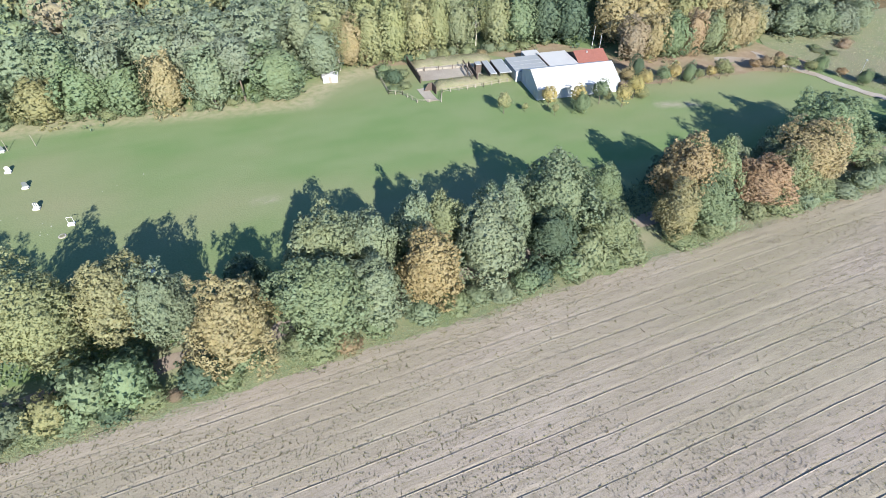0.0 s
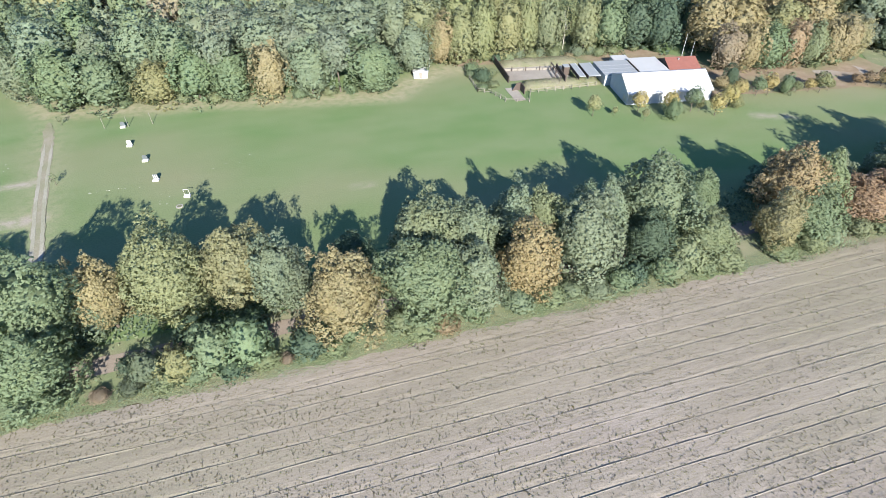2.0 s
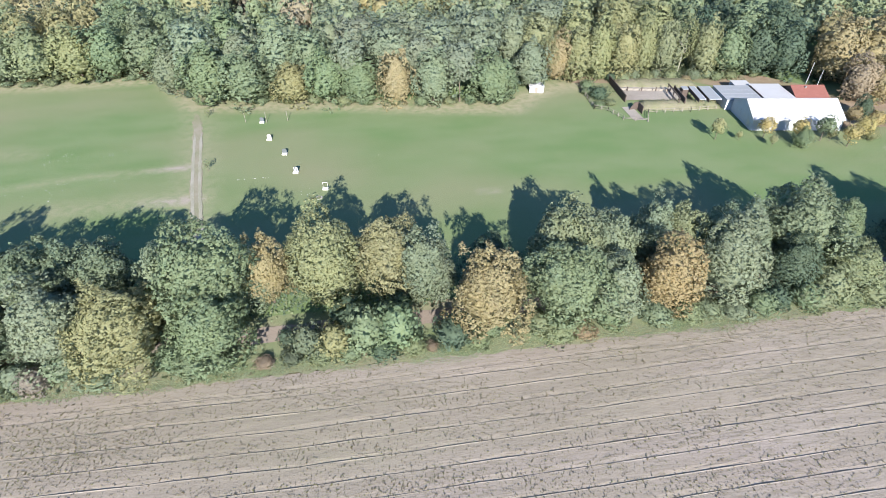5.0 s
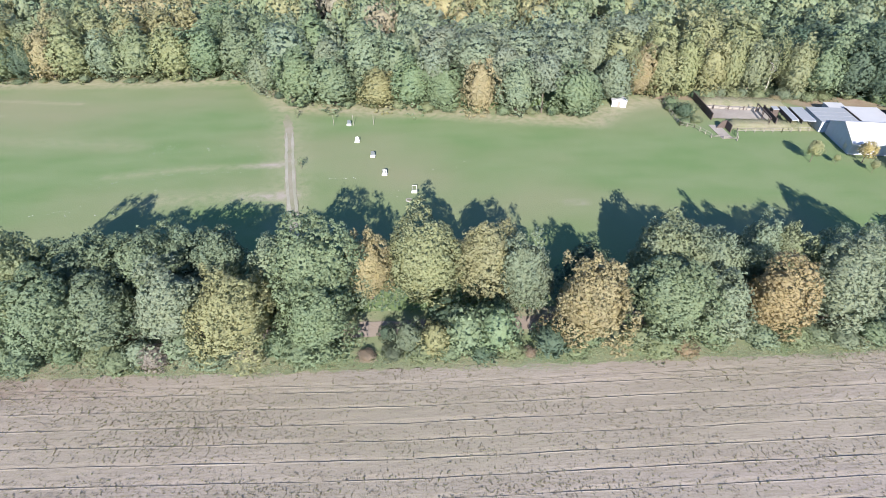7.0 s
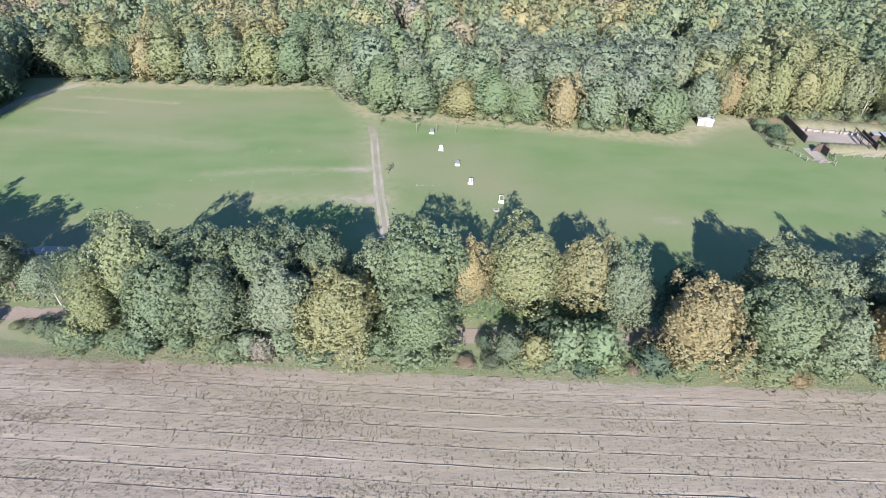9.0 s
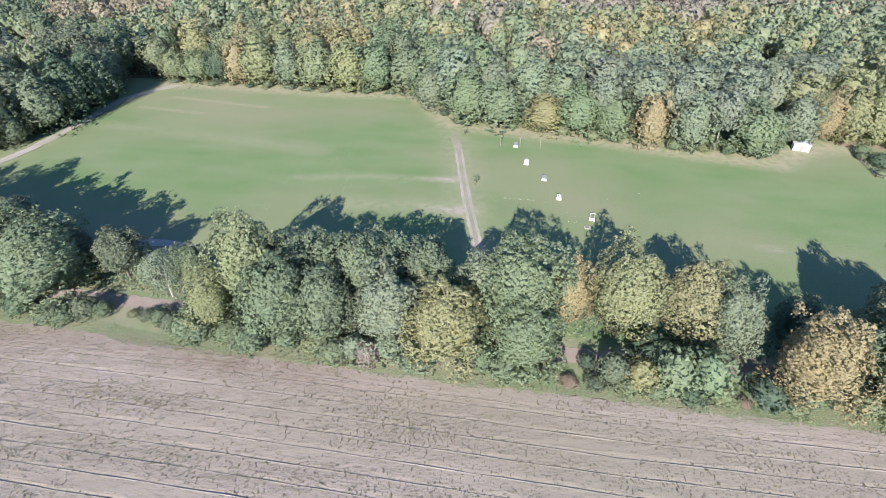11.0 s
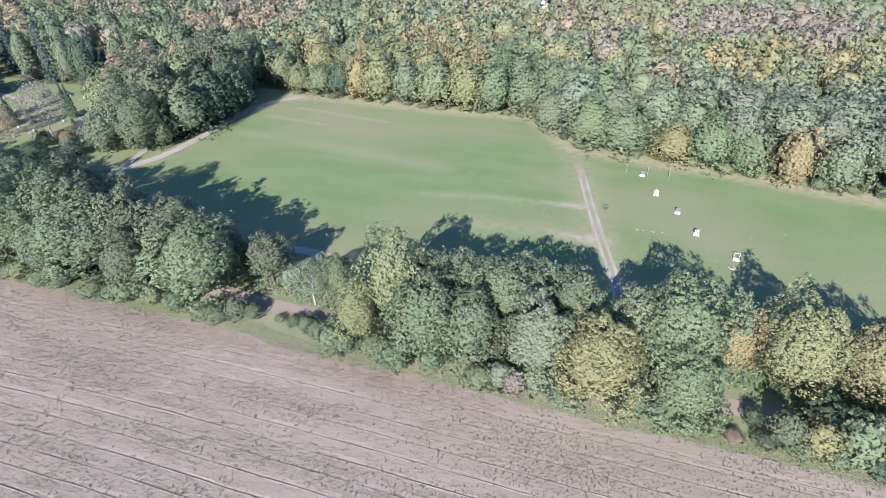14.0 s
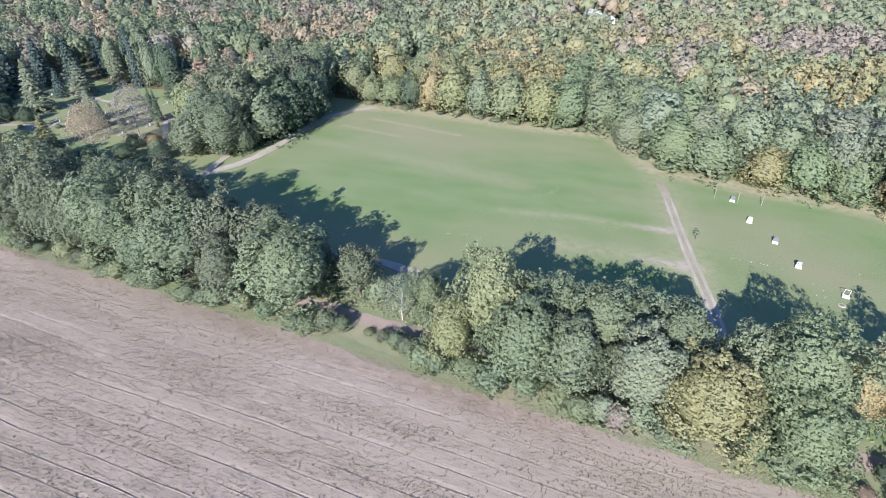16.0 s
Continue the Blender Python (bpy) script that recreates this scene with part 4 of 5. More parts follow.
def slope(x0, x1, y0, z0, y1, z1, t=0.12):
    """A roof slab from (y0, z0) up to (y1, z1), from x0 to x1."""
    bm = bmesh.new()
    n = Vector((0, -(z1 - z0), y1 - y0)).normalized() * t
    vs = []
    for x in (x0, x1):
        for y, z in ((y0, z0), (y1, z1)):
            vs.append(bm.verts.new((x, y, z)))
            vs.append(bm.verts.new((x, y + n.y, z + n.z)))
    for f in ((0, 1, 3, 2), (4, 6, 7, 5), (0, 4, 5, 1), (2, 3, 7, 6), (1, 5, 7, 3), (0, 2, 6, 4)):
        bm.faces.new([vs[i] for i in f])
    bmesh.ops.recalc_face_normals(bm, faces=bm.faces[:])
    return bm


def hall():
    L, W, E, R = 24.6, 13.2, 3.3, 6.4
    ob = thing("club_hall", HALL, "white club hall with a low white gabled roof", "building")
    body = bmesh.new()
    yz = [(0, 0), (W, 0), (W, E + 0.6), (W * 0.5, R), (0, E)]
    a = [body.verts.new((0, y, z)) for y, z in yz]
    b = [body.verts.new((L, y, z)) for y, z in yz]
    body.faces.new(a)
    body.faces.new(b[::-1])
    for k in range(5):
        j = (k + 1) % 5
        body.faces.new((a[j], a[k], b[k], b[j]))
    bmesh.ops.recalc_face_normals(body, faces=body.faces[:])
    part("wall", body, WHITE_WALL, ob)
    roof = part("roof", slope(-0.25, L + 0.25, -0.45, E - 0.12, W * 0.5, R + 0.04), WHITE_ROOF, ob)
    part("roof", slope(L + 0.25, -0.25, W + 0.35, E + 0.45, W * 0.5, R + 0.04), WHITE_ROOF, ob)
    for k in range(24):
        part("roof_seam", slope(-0.2 + k * 1.06, -0.14 + k * 1.06, -0.45, E - 0.0, W * 0.5, R + 0.16, 0.03), WHITE_ROOF, roof)
    part("ridge_cap", boxed(-0.3, L + 0.3, W * 0.5 - 0.2, W * 0.5 + 0.2, R + 0.08, R + 0.2), METAL, ob)
    part("gutter", boxed(-0.3, L + 0.3, -0.58, -0.45, E - 0.2, E - 0.06), METAL, ob)
    part("verge_board", slope(-0.31, -0.25, -0.45, E - 0.2, W * 0.5, R - 0.03, 0.22), METAL, ob)
    for k in range(9):
        part("wall_seam", boxed(1.6 + k * 2.7, 1.66 + k * 2.7, -0.03, 0.0, 0.1, 3.0, bevel=0), METAL, ob)
    for k in range(6):
        part("wall_rib", boxed(-0.06, 0.0, 0.6 + k * 2.3, 0.7 + k * 2.3, 0.1, 3.0), METAL, ob)
    part("door", boxed(-0.07, 0.02, 1.6, 2.7, 0.05, 2.1), METAL, ob)
    return ob


def flat_block(name, label, x0, x1, y0, y1, h, roof_mat, wall_mat, lip=0.15):
    ob = thing(name, HALL, label, "building")
    part("wall", boxed(x0, x1, y0, y1, 0, h), wall_mat, ob)
    part("roof", boxed(x0 - lip, x1 + lip, y0 - lip, y1 + lip, h + 0.004, h + 0.2), roof_mat, ob)
    return ob


hall()
ob = flat_block("annex", "low annex with a grey felt flat roof behind the hall", -1.7, 8.7, 13.6, 24.4, 3.0, GREY_ROOF, WHITE_WALL)
for k in range(3):
    part("roof_seam", boxed(-1.8, 8.8, 15.5 + k * 2.6, 15.58 + k * 2.6, 3.205, 3.23, bevel=0), METAL, ob)
part("parapet", boxed(8.9, 9.15, 13.5, 23.8, 0, 3.55), DARK_WOOD, ob)
ob = flat_block("white_annex", "annex with a white flat roof behind the hall", 9.3, 18.4, 13.6, 25.2, 3.2, WHITE_ROOF, WHITE_WALL)
flat_block("white_shed", "small white shed behind the annexes", 5.6, 10.5, 25.6, 29.6, 2.6, WHITE_ROOF, WHITE_WALL)


def red_house():
    """A low house whose ridge runs along the hall; its gable is dark boarded."""
    ob = thing("red_roofed_house", HALL, "low house with a red tiled gable roof", "house")
    x0, x1, y0, y1, E, R = 19.0, 28.4, 14.0, 25.4, 2.7, 5.0
    mid = (y0 + y1) / 2
    body = bmesh.new()
    ring = [[body.verts.new((x, y, z)) for y, z in ((y0, 0), (y1, 0), (y1, E), (mid, R), (y0, E))] for x in (x0, x1)]
    body.faces.new(ring[0])
    body.faces.new(ring[1])
    for k in range(5):
        body.faces.new((ring[0][k], ring[0][k - 1], ring[1][k - 1], ring[1][k]))
    bmesh.ops.recalc_face_normals(body, faces=body.faces[:])
    part("wall", body, DARK_WOOD, ob)
    roof = part("roof", slope(x0 - 0.3, x1 + 0.3, y0 - 0.4, E - 0.1, mid, R + 0.06), RED_TILE, ob)
    part("roof", slope(x1 + 0.3, x0 - 0.3, y1 + 0.4, E - 0.1, mid, R + 0.06), RED_TILE, ob)
    for k in range(14):
        f, g2 = k / 14, k / 14 + 0.02
        ya, za, yb, zb = y0 - 0.4, E + 0.03, mid, R + 0.19
        part("tile_course", slope(x0 - 0.29, x1 + 0.29, ya + (yb - ya) * f, za + (zb - za) * f, ya + (yb - ya) * g2, za + (zb - za) * g2, 0.04), RED_TILE, roof)
    part("ridge_cap", boxed(x0 - 0.3, x1 + 0.3, mid - 0.14, mid + 0.14, R + 0.14, R + 0.26), RED_TILE, ob)
    part("roof_vent", boxed(x0 + 3.6, x0 + 4.0, mid - 1.3, mid - 0.9, R - 0.4, R + 0.25), METAL, ob)
    part("gutter", boxed(x0 - 0.3, x1 + 0.3, y0 - 0.52, y0 - 0.4, E - 0.2, E - 0.06), METAL, ob)
    return ob


red_house()
for x, y, h in ((167.1, 88.8, 7.2), (169.5, 96.0, 7.2)):
    ob = thing("flagpole", pose(x, y, 0), "slim white pole beside the red-roofed house", "pole", "poles by the house")
    part("pole", rod(bmesh.new(), (0, 0, 0), (0, 0, h), 0.09, 0.06), WHITE_WALL, ob)
    part("foot", boxed(-0.2, 0.2, -0.2, 0.2, 0, 0.15), CONCRETE, ob)
    part("cap", boxed(-0.08, 0.08, -0.08, 0.08, h, h + 0.1), METAL, ob)

# the shooting range beside the hall: baffles, sand floor and grassy banks
for x0, x1 in ((-6.5, -3.1), (-9.4, -7.7)):
    ob = thing("overhead_baffle", HALL, "grey slab roof baffle on posts over the range", "baffle", "baffles of the range")
    part("slab", boxed(x0, x1, 14.4, 24.4, 2.75, 3.0), GREY_ROOF, ob)
    part("edge_board", boxed(x1 + 0.004, x1 + 0.2, 14.4, 24.4, 2.6, 3.05), WHITE_WALL, ob, "white edge board")
    part("front_board", boxed(x0 - 0.1, x0 - 0.004, 14.4, 24.4, 1.9, 3.0), DARK_WOOD, ob)
    for yy in (17.6, 23.9):
        part("post", boxed(x0 + 0.2, x0 + 0.42, yy, yy + 0.22, 0, 2.74), DARK_WOOD, ob)
        part("post", boxed(x1 - 0.42, x1 - 0.2, yy, yy + 0.22, 0, 2.74), DARK_WOOD, ob)
ob = thing("range_screen", HALL, "dark timber screen standing across the range", "screen")
for k in range(4):
    part("plank", boxed(-13.6, -13.4, 14.6, 24.8, 1.66 + k * 0.37, 2.0 + k * 0.37), DARK_WOOD, ob)
for yy in (14.8, 19.6, 24.4):
    part("post", boxed(-13.38, -13.16, yy, yy + 0.22, 0, 3.3), DARK_WOOD, ob)
ob = thing("range_cabin", HALL, "small dark timber cabin at the range's far side", "cabin")
part("wall", boxed(-11.6, -9.9, 22.4, 24.6, 0, 2.7), DARK_WOOD, ob)
part("roof", boxed(-11.7, -9.8, 22.3, 24.7, 2.704, 2.85), GREY_ROOF, ob)
ob = thing("range_gantry", HALL, "dark timber frame at the front of the range", "frame")
for yy in (15.4, 20.6, 26.0):
    part("post", boxed(-14.9, -14.7, yy, yy + 0.2, 0, 2.8), DARK_WOOD, ob)
part("beam", boxed(-14.95, -14.65, 15.2, 26.4, 2.804, 3.05), DARK_WOOD, ob)
part("rail", boxed(-14.85, -14.75, 15.4, 26.1, 1.2, 1.32), DARK_WOOD, ob)
sheet("range_floor", [(107, 92), (126, 89.5), (127.5, 100), (108.5, 102.5)], 0.16, SAND, "pale sand floor of the shooting range", "ground", 2, 0.1)


def bank(name, label, line, width, h):
    """A long overgrown earth bank with a rounded back."""
    rng = random.Random(name)
    verts, faces = [], []
    (x0, y0), (x1, y1) = line
    n = int(math.hypot(x1 - x0, y1 - y0) / 0.8)
    d = Vector((x1 - x0, y1 - y0)).normalized()
    prof = ((-0.5, -0.1), (-0.40, 0.45), (-0.24, 0.92), (0, 1.0), (0.24, 0.95), (0.40, 0.5), (0.5, -0.1))
    for k in range(n + 1):
        x, y = x0 + (x1 - x0) * k / n, y0 + (y1 - y0) * k / n
        e = min(1, 0.15 + k * 0.4, 0.15 + (n - k) * 0.4)
        for f, z in prof:
            w = f * width * rng.uniform(0.92, 1.08)
            verts.append((x - d.y * w, y + d.x * w, max(-0.1, z * h * e * rng.uniform(0.85, 1.12))))
        if k:
            for j in range(6):
                a = (k - 1) * 7 + j
                faces.append((a, a + 7, a + 8, a + 1))
    ob = tagged(new(name, mesh_of(name, verts, faces, BERM, True)), label, "bank", kind="structure")
    gr = np.random.default_rng(n)
    V = np.array(verts)
    at = V[gr.integers(0, len(V), 2600)] + gr.normal(size=(2600, 3)) * np.array([0.5, 0.4, 0.03]) + np.array([0, 0, 0.05])
    blades = mesh_of("bank_grass", *leaf_sprays(at, np.stack([gr.normal(size=2600) * 0.6, np.full(2600, -0.6), np.full(2600, 0.6)], 1), 0.17, gr, 0.5), TUFT)
    tone = np.array([HUES["moss"], HUES["brown"], HUES["olive"]])[gr.integers(0, 3, 2600)] * 0.95
    blades.attributes.new("tint", "FLOAT_COLOR", "POINT").data.foreach_set("color", np.repeat(np.c_[tone, np.ones(2600)], 3, 0).astype(np.float32).ravel())
    tagged(new("bank_grass", blades), "dry grass tufts on the earth bank", "grass", kind="stuff")
    return ob


bank("bank_front", "overgrown dry-grass earth bank before the range", [(109, 87.2), (132.6, 84.9)], 5.6, 1.6)
bank("bank_back", "overgrown dry-grass earth bank behind the range", [(108.5, 105.5), (134, 101.5)], 7.0, 1.3)
ob = thing("range_wall", pose(0, 0, 0), "dark plank wall at the end of the range", "wall")
for k in range(9):
    part("plank", boxed(106.0 + k * 0.14, 106.25 + k * 0.14, 91 + k * 1.95, 92.9 + k * 1.95, 0, 2.2 + 0.05 * (k % 2)), DARK_WOOD, ob)
ob = thing("bullet_barrier", pose(0, 0, 0), "low white barrier with posts across the range", "barrier")
for k in range(8):
    part("panel", boxed(108 + k * 2.0, 109.98 + k * 2.0, 99.6 - k * 0.38, 99.8 - k * 0.38, 0.1, 0.8), PALE_WOOD, ob)
for k in range(4):
    part("post", boxed(110 + k * 4.4, 110.25 + k * 4.4, 98.9 - k * 0.8, 99.15 - k * 0.8, 0, 1.5), DARK_WOOD, ob)
ob = thing("range_entrance", pose(105.2, 82.0, 0), "dark timber entrance shelter at the range's corner", "shelter")
part("side_panel", prism([(-0.2, 0), (3.2, 0), (2.6, 2.4), (1.2, 2.2)], 3.4, 3.6), DARK_WOOD, ob)
part("back_panel", boxed(2.4, 2.6, 0.2, 3.6, 0, 2.3), DARK_WOOD, ob)
part("step", boxed(-1.6, 1.6, -3.6, 5.5, 0.05, 0.12), SAND, ob)


def fence(line, label, post_gap=2.6, h=1.25):
    ob = thing("fence", pose(0, 0, 0), label, "fence", "fences of the range")
    for (x0, y0), (x1, y1) in zip(line, line[1:]):
        n = max(1, round(math.hypot(x1 - x0, y1 - y0) / post_gap))
        for k in range(n + 1):
            x, y = x0 + (x1 - x0) * k / n, y0 + (y1 - y0) * k / n
            part("post", boxed(x - 0.09, x + 0.09, y - 0.09, y + 0.09, 0, h + 0.1), PALE_WOOD, ob)
        for z in (0.55, h):
            part("rail", rod(bmesh.new(), (x0, y0, z), (x1, y1, z), 0.05, 0.05, 5), PALE_WOOD, ob)


fence([(107.2, 77.0), (109.6, 82.4), (122.5, 81.7), (130.6, 82.0)], "pale weathered timber fence before the range")
fence([(100.8, 79.4), (98.5, 85.5), (95.0, 87.5)], "pale weathered timber fence beside the range")
fence([(95, 87.5), (96, 104.5)], "old overgrown timber fence beside the range")
fence([(100.8, 79.2), (107.2, 77.2)], "low timber gate before the range", 3.2, 0.9)
for x, y, w, h, hue in ((99, 95, 6, 4.2, "dark"), (97, 89, 4, 2, "green"), (96.5, 99, 4, 2.4, "green"), (101, 90, 4, 1.8, "olive"), (103, 98, 4, 2.5, "olive"), (98, 103, 5, 3, "green"), (127, 84.8, 4, 1.6, "olive"), (129, 85, 3.5, 2.0, "grey"), (112, 108, 6, 3.4, "olive"), (120, 107.5, 6, 3, "lime"),
                        (128, 107, 6, 3.4, "olive"), (136, 106, 6, 3.4, "grey"), (143, 104, 5, 3, "olive"), (105, 111, 6, 4, "olive"), (132, 104, 4, 2.2, "tan")):
    plant("bush", x, y, w, h, hue, "around the shooting range", "bushes by the range")

# young trees before the hall
for kind, x, y, w, h, hue in (("young", 120.3, 64.1, 3.8, 6.4, "pale"), ("young", 126.2, 62.9, 1.8, 2.6, "pale"), ("young", 133.4, 63.0, 4.6, 6.0, "amber"), ("young", 132.5, 57.9, 2.0, 3.6, "pale"), ("young", 140.5, 59.5, 4.4, 7.0, "amber"), ("edge", 140.2, 57.4, 5.2, 6.0, "green"), ("young", 147.4, 59.3, 5.0, 7.2, "green"), ("young", 149.6, 58.6, 2.4, 4.0, "lime"),
                              ("young", 152.2, 55.4, 4.6, 6.3, "amber"), ("young", 158.3, 58.6, 5.0, 6.6, "amber"), ("edge", 160.5, 58.0, 4, 4.2, "lime"), ("young", 164.8, 62.5, 4.4, 6, "amber"), ("young", 161, 66, 4.4, 6, "ochre"), ("young", 171.6, 63, 4.4, 5.6, "green"), ("young", 175, 62.4, 4.4, 6.4, "amber"), ("edge", 180.3, 62, 4.6, 6.6, "green"), ("young", 184, 61.5, 3.4, 3.6, "lime"), ("young", 188, 61, 3.6, 4.0, "amber"), ("young", 190.5, 59.6, 5, 6.4, "lime"), ("young", 194, 60, 3, 3.4, "lime"),
                              ("young", 205, 61, 4, 3.4, "orange"), ("young", 208, 59.6, 4.4, 4.4, "orange"), ("young", 210.5, 57.6, 4, 4.8, "tan"), ("young", 213.4, 55.6, 4.6, 5, "lime"), ("young", 216, 62, 3, 4, "orange"), ("young", 219.5, 53.4, 4, 3.6, "lime"), ("edge", 223.4, 53.2, 4.4, 5.4, "green"), ("young", 225, 47.2, 3.4, 2.8, "orange"), ("edge", 227, 41, 4.6, 4.6, "green"), ("edge", 168.5, 71, 5, 7, "dark"), ("edge", 234, 36, 7, 5, "green"), ("edge", 238, 30, 8, 5, "green")):
    plant(kind, x, y, w, h, hue, "before the hall" if x < 165 else "beside the gravel drive", "young trees by the hall")

# drive and rough meadow beyond the hall
sheet("leaf_strewn_ground", [(158, 66), (176, 63), (196, 60.4), (206, 59.4), (217, 53), (226, 60), (224, 80), (176, 84), (162, 78)], 0.10, LEAFY, "ground strewn with brown fallen leaves", "ground", 3, 0.5)
sheet("undergrowth_ground", [(94, 108), (110, 106), (134, 103.5), (143, 97), (160, 94.5), (163, 82), (172, 78), (172, 92), (160, 105), (130, 110), (100, 113)], 0.085, LEAFY, "shaded ground with fallen leaves behind the hall", "ground", 3, 0.5)
strip("gravel_drive", [(216.6, 73), (215.4, 65), (218.4, 57), (219.9, 50), (220.2, 44), (222, 36), (227, 24), (240, 8)], 3.0, 0.13, GRAVEL, "pale gravel drive past the lawn's end", 0.4)
strip("gravel_spur", [(200.5, 72.6), (206, 69), (211, 65.6), (215, 63.8)], 5.4, 0.125, GRAVEL, "pale gravel spur of the drive", 0.4)
sheet("rough_meadow", [(224, 76), (226, 40), (236, 24), (420, 0), (420, 120), (330, 92), (262, 84), (232, 84)], 0.09, MEADOW, "rough pale-green meadow with tall dry grass", "meadow", 4, 0.8)
tufts("meadow_grass", "tall dry grass of the rough meadow", 9000, 226, 300, 28, 84, 0.3, ("straw", "lime", "grey", "pink"), 44)
for k in range(24):
    x, y = wood_rng.uniform(230, 330), wood_rng.uniform(26, 70)
    plant("bush", x, y, wood_rng.uniform(2.5, 6), wood_rng.uniform(0.8, 2.4), wood_rng.choice(("olive", "grey", "green", "brown", "olive")), "in the rough meadow", "bushes of the meadow")


def street_lamp(x, y):
    ob = thing("street_lamp", pose(x, y, 0), "slim grey street lamp with a white head", "lamp")
    part("pole", rod(bmesh.new(), (0, 0, 0), (0, 0, 4.9), 0.09, 0.06), METAL, ob)
    part("base", rod(bmesh.new(), (0, 0, 0), (0, 0, 0.5), 0.14, 0.13), METAL, ob)
    head = part("head", rod(rod(bmesh.new(), (0, 0, 4.9), (0, 0, 5.2), 0.16, 0.34, 12), (0, 0, 5.2), (0, 0, 5.3), 0.36, 0.12, 12), WHITE_WALL, ob, "white lamp head")


street_lamp(230.2, 44.8)


def hut():
    ob = thing("white_hut", Matrix.LocRotScale((79.0, 102.4, 0), Euler((0, 0, radians(-12))), None), "small white hut with a pale roof at the woods' edge", "hut")
    part("wall", prism([(0, 0), (4.4, 0), (4.4, 2.1), (2.2, 2.7), (0, 2.1)], 0, 2.6), WHITE_WALL, ob)
    bm = bmesh.new()
    for a, b in (((-0.25, 2.0), (2.2, 2.72)), ((2.2, 2.72), (4.65, 2.0))):
        prism([a, b, (b[0], b[1] + 0.1), (a[0], a[1] + 0.1)], -0.25, 2.85, bm)
    part("roof", bm, WHITE_ROOF, ob)
    part("door", boxed(1.7, 2.6, -0.05, 0.01, 0.05, 1.9), PALE_WOOD, ob)
    part("shutter", boxed(0.4, 1.3, -0.05, 0.01, 1.0, 1.7), WHITE_ROOF, ob)
    part("shutter", boxed(3.1, 4.0, -0.05, 0.01, 1.0, 1.7), WHITE_ROOF, ob)


hut()
WHITE_PAINT = plain("white_paint", (0.484, 0.484, 0.465), 0.6, var=0.1, scale=2, grain=20)
GREY_PLASTIC = plain("grey_panel", (0.09, 0.105, 0.11), 0.5, var=0.15)


def target(x, y, style):
    """A white plinth with a back board or frame standing on it."""
    ob = thing("target_stand", Matrix.LocRotScale((x, y, 0), Euler((0, 0, radians(-6))), (0.72, 0.72, 0.76)), "white target stand with %s on the lawn" % {"white": "a tall white board", "grey": "a grey board", "striped": "a grey striped board", "frame": "an open frame"}[style], "target stand", "target stands on the lawn")
    part("plinth", boxed(-0.95, 0.95, -0.8, 0.5, 0, 0.55, bevel=0.06), WHITE_PAINT, ob)
    if style == "frame":
        for xx in (-0.8, 0.7):
            part("upright", boxed(xx, xx + 0.1, 0.2, 0.32, 0.55, 2.2), WHITE_PAINT, ob)
        part("crossbar", boxed(-0.8, 0.8, 0.2, 0.32, 2.2, 2.3), WHITE_PAINT, ob)
    else:
        bm = bmesh.new()
        pts = [(-0.8, 0.55), (0.8, 0.55), (0.8, 1.5)] + [(0.8 * math.cos(a), 1.5 + 0.6 * math.sin(a)) for a in (0.5, 1.0, 1.57, 2.14, 2.64)] + [(-0.8, 1.5)]
        board = part("board", prism(pts, 0.2, 0.34), WHITE_PAINT if style == "white" else GREY_PLASTIC, ob)
        if style == "striped":
            for xx in (-0.62, -0.1, 0.42):
                part("stripe", boxed(xx, xx + 0.22, 0.17, 0.198, 0.6, 1.9, bevel=0), WHITE_PAINT, board)
        part("brace", rod(bmesh.new(), (0, 0.35, 1.5), (0, 1.1, 0), 0.05, 0.05), PALE_WOOD, ob)


for x, y, style in ((-2.8, 92.6, "grey"), (0.7, 81.2, "white"), (5.7, 72.3, "grey"), (9.4, 62.4, "striped"), (17.0, 53.6, "frame"), (32.5, 32.0, "white")):
    target(x, y, style)
ob = thing("round_cover", pose(15.7, 50.0, 0), "round pale concrete shaft cover in the lawn", "cover")
part("rim", rod(bmesh.new(), (0, 0, 0), (0, 0, 0.14), 0.75, 0.75, 18), CONCRETE, ob)
part("lid", rod(bmesh.new(), (0, 0, 0.144), (0, 0, 0.2), 0.5, 0.48, 16), BERM, ob)
for x, y in ((-7.4, 93.0), (-1.5, 92.5), (4.5, 92.7)):
    ob = thing("wooden_post", pose(x, y, 0), "slim pale wooden post on the lawn", "post", "posts on the lawn")
    part("post", rod(bmesh.new(), (0, 0, -0.2), (0, 0, 3.1), 0.075, 0.06), PALE_WOOD, ob)
for x, y, h in ((-19.2, 98.5, 3.0), (-12.4, 66.5, 3.2)):
    plant("sapling", x, y, 1.9, h, "olive", "beside the wheel tracks", "saplings")


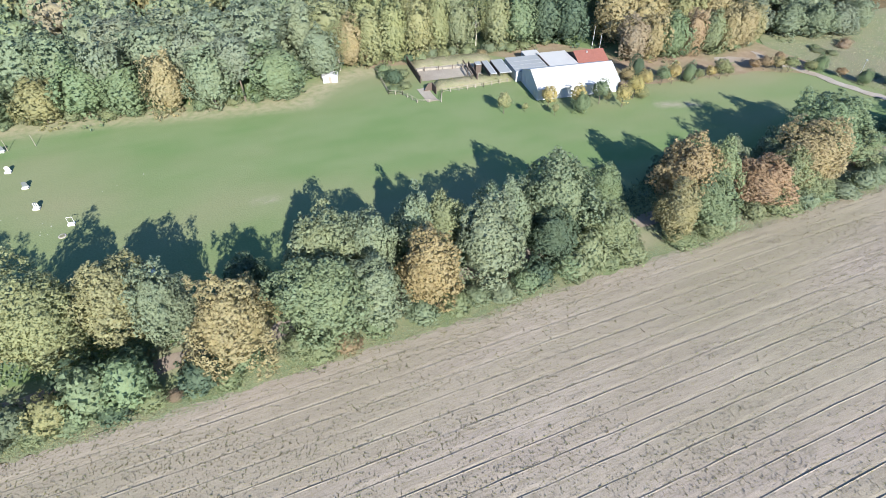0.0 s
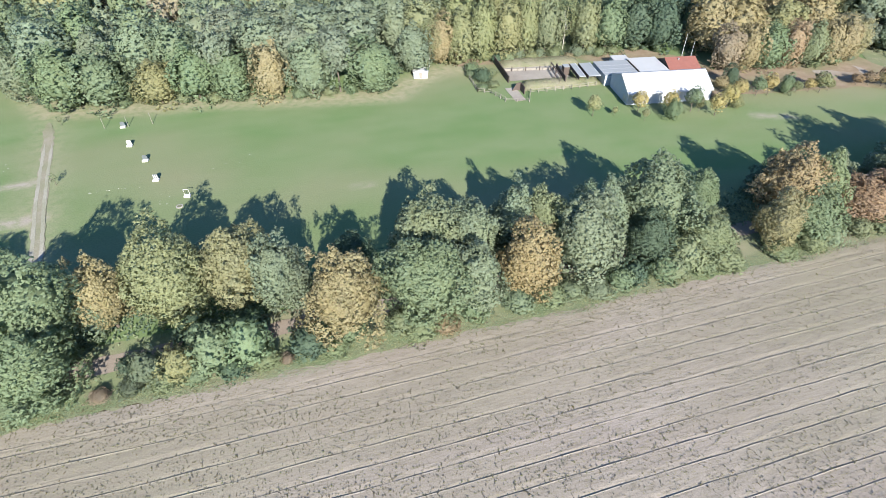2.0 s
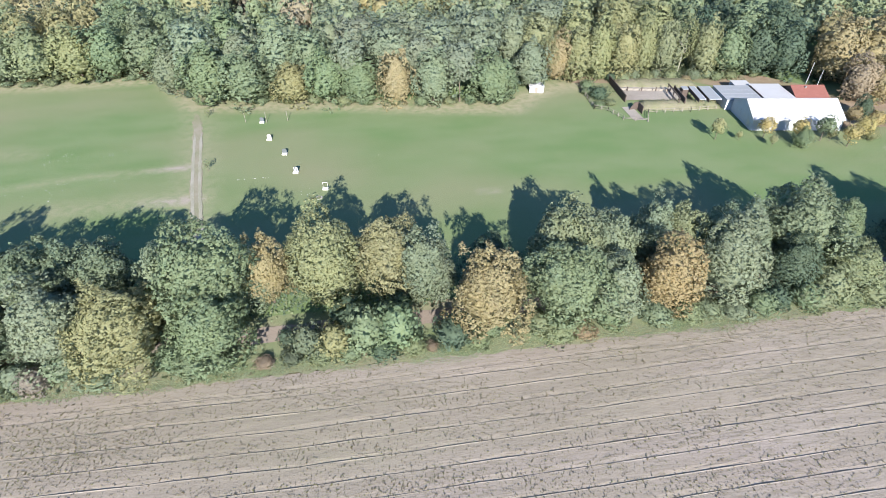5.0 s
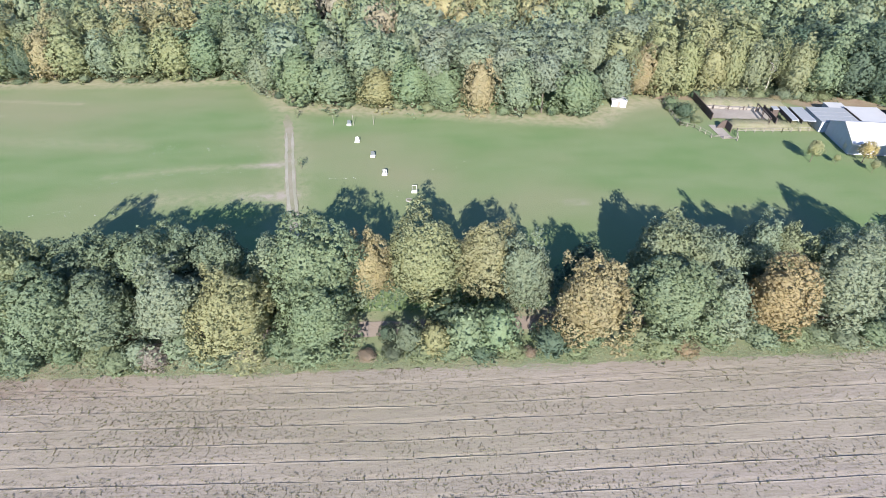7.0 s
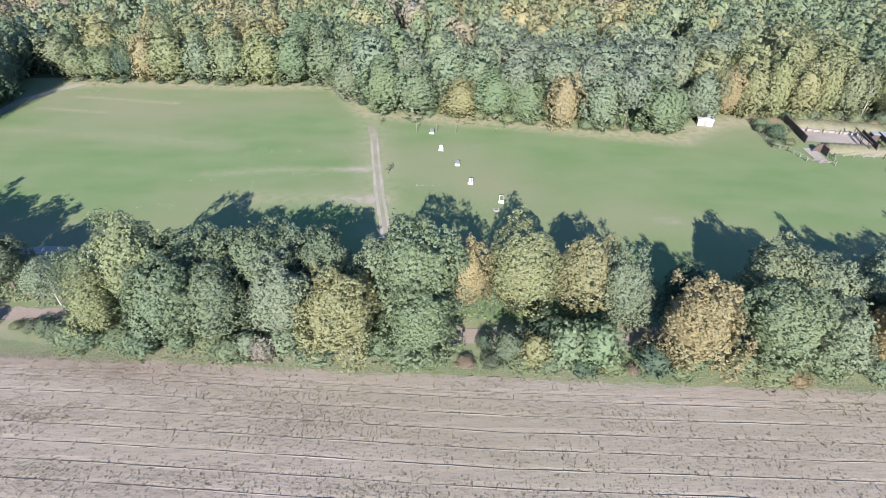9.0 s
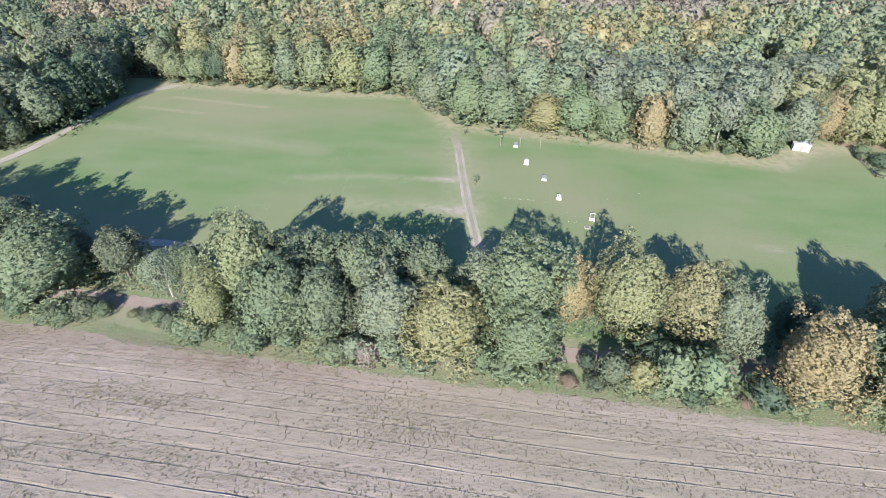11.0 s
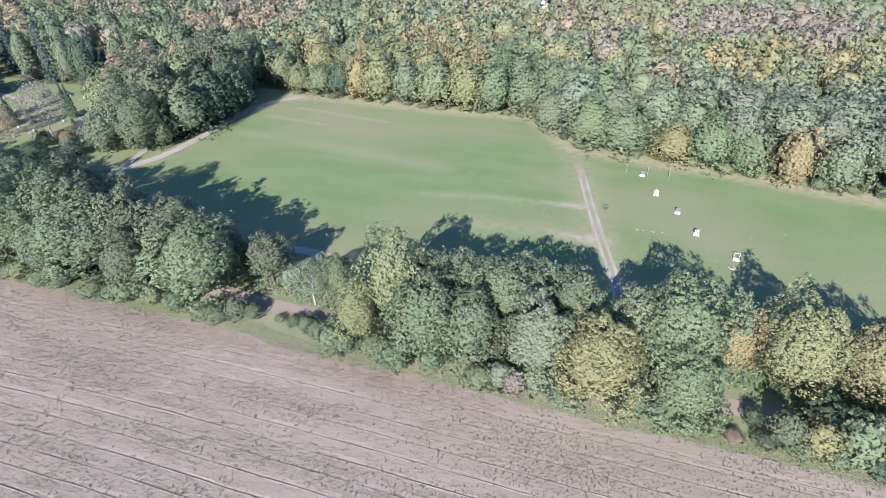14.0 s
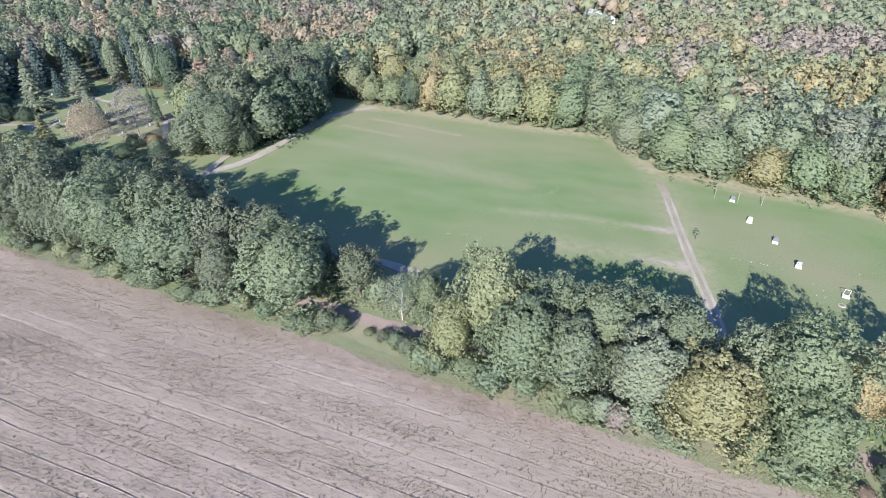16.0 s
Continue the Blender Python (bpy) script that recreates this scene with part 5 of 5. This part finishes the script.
def scraps():
    """Small white scraps lying in loose groups on the lawn."""
    rng = random.Random(31)
    bm = bmesh.new()
    for cx, cy, n, sx, sy in ((-52, 79, 22, 4, 4), (-40, 79, 8, 5, 2), (-46, 63, 12, 3, 4), (-55, 62, 10, 6, 4), (-33, 65, 6, 5, 1), (-26, 78, 4, 3, 3), (-60, 48, 14, 10, 2), (1, 61.0, 9, 5, 0.5), (12, 54, 6, 2, 2), (26, 66, 4, 4, 2), (-128, 124, 6, 2, 3), (49, 97, 2, 1, 0.4)):
        for _ in range(n):
            x, y, s = rng.gauss(cx, sx * 0.6), rng.gauss(cy, sy * 0.6), rng.uniform(0.06, 0.13)
            bmesh.ops.create_icosphere(bm, subdivisions=1, radius=s, matrix=Matrix.LocRotScale((x, y, s * 0.3), Euler((0, 0, rng.random() * 6)), (1.3, 0.8, 0.5)))
    tagged(part("white_scraps", bm, WHITE_PAINT, None), "small white scraps scattered over the lawn", "scraps", kind="stuff")


scraps()

# ---- graveyard lawn west of the trees ----
sheet("graveyard_lawn", [(-300, 30), (-176, 30), (-166, 60), (-190, 80), (-196, 104), (-240, 118), (-300, 118)], 0.06, GRASS, "green graveyard lawn among conifers", "lawn", 4, 0.8)
for line in ([(-186, 68), (-204, 86), (-214, 92)], [(-196, 92), (-240, 66), (-286, 50)], [(-214, 92), (-250, 96), (-282, 104)]):
    strip("graveyard_path", line, 2.0, 0.10, GRAVEL, "pale graveyard path", 0.2)
STONE = plain("grave_stone", (0.25, 0.245, 0.245), 0.6, var=0.35, scale=1.5, grain=18)
grave_rng = random.Random(9)
for k in range(60):
    x, y = grave_rng.uniform(-280, -196), grave_rng.uniform(48, 106)
    ob = thing("gravestone", Matrix.LocRotScale((x, y, 0), Euler((0, 0, grave_rng.uniform(-0.2, 0.2))), None), "small grey gravestone on the graveyard lawn", "gravestone", "gravestones")
    part("slab", boxed(-0.4, 0.4, -0.1, 0.1, 0, grave_rng.uniform(0.7, 1.2), bevel=0.05), STONE, ob)
    part("kerb", boxed(-0.5, 0.5, -2.1, -0.11, 0, 0.18, bevel=0.03), STONE, ob)
for k in range(26):
    plant("bush", grave_rng.uniform(-285, -185), grave_rng.uniform(42, 108), grave_rng.uniform(1.5, 3.5), grave_rng.uniform(1, 2.6), grave_rng.choice(("dark", "green", "spruce", "olive")), "between the graves", "bushes of the graveyard")


def far_house(x, y, w, d, h, turn, roof_mat):
    ob = thing("far_house", Matrix.LocRotScale((x, y, 0), Euler((0, 0, radians(turn))), None), "white house far off among the trees", "house", "far houses")
    part("wall", prism([(0, 0), (w, 0), (w, h), (w / 2, h + w * 0.3), (0, h)], 0, d), WHITE_WALL, ob)
    bm = bmesh.new()
    for a, b in (((-0.4, h - 0.2), (w / 2, h + w * 0.3 + 0.1)), ((w / 2, h + w * 0.3 + 0.1), (w + 0.4, h - 0.2))):
        prism([a, b, (b[0], b[1] + 0.2), (a[0], a[1] + 0.2)], -0.4, d + 0.4, bm)
    part("roof", bm, roof_mat, ob)
    for r in range(2):
        for k in range(3):
            part("window", boxed(w * (0.14 + 0.28 * k), w * (0.14 + 0.28 * k) + 1.3, -0.06, 0.03, 1 + 2.9 * r, 2.4 + 2.9 * r), GLASS, ob)


far_house(-82, 350, 11, 9, 6, 40, GREY_ROOF)
far_house(-71, 344, 8, 8, 5.5, 40, GREY_ROOF)
far_house(-76, 338, 7, 7, 5, 40, GREY_ROOF)
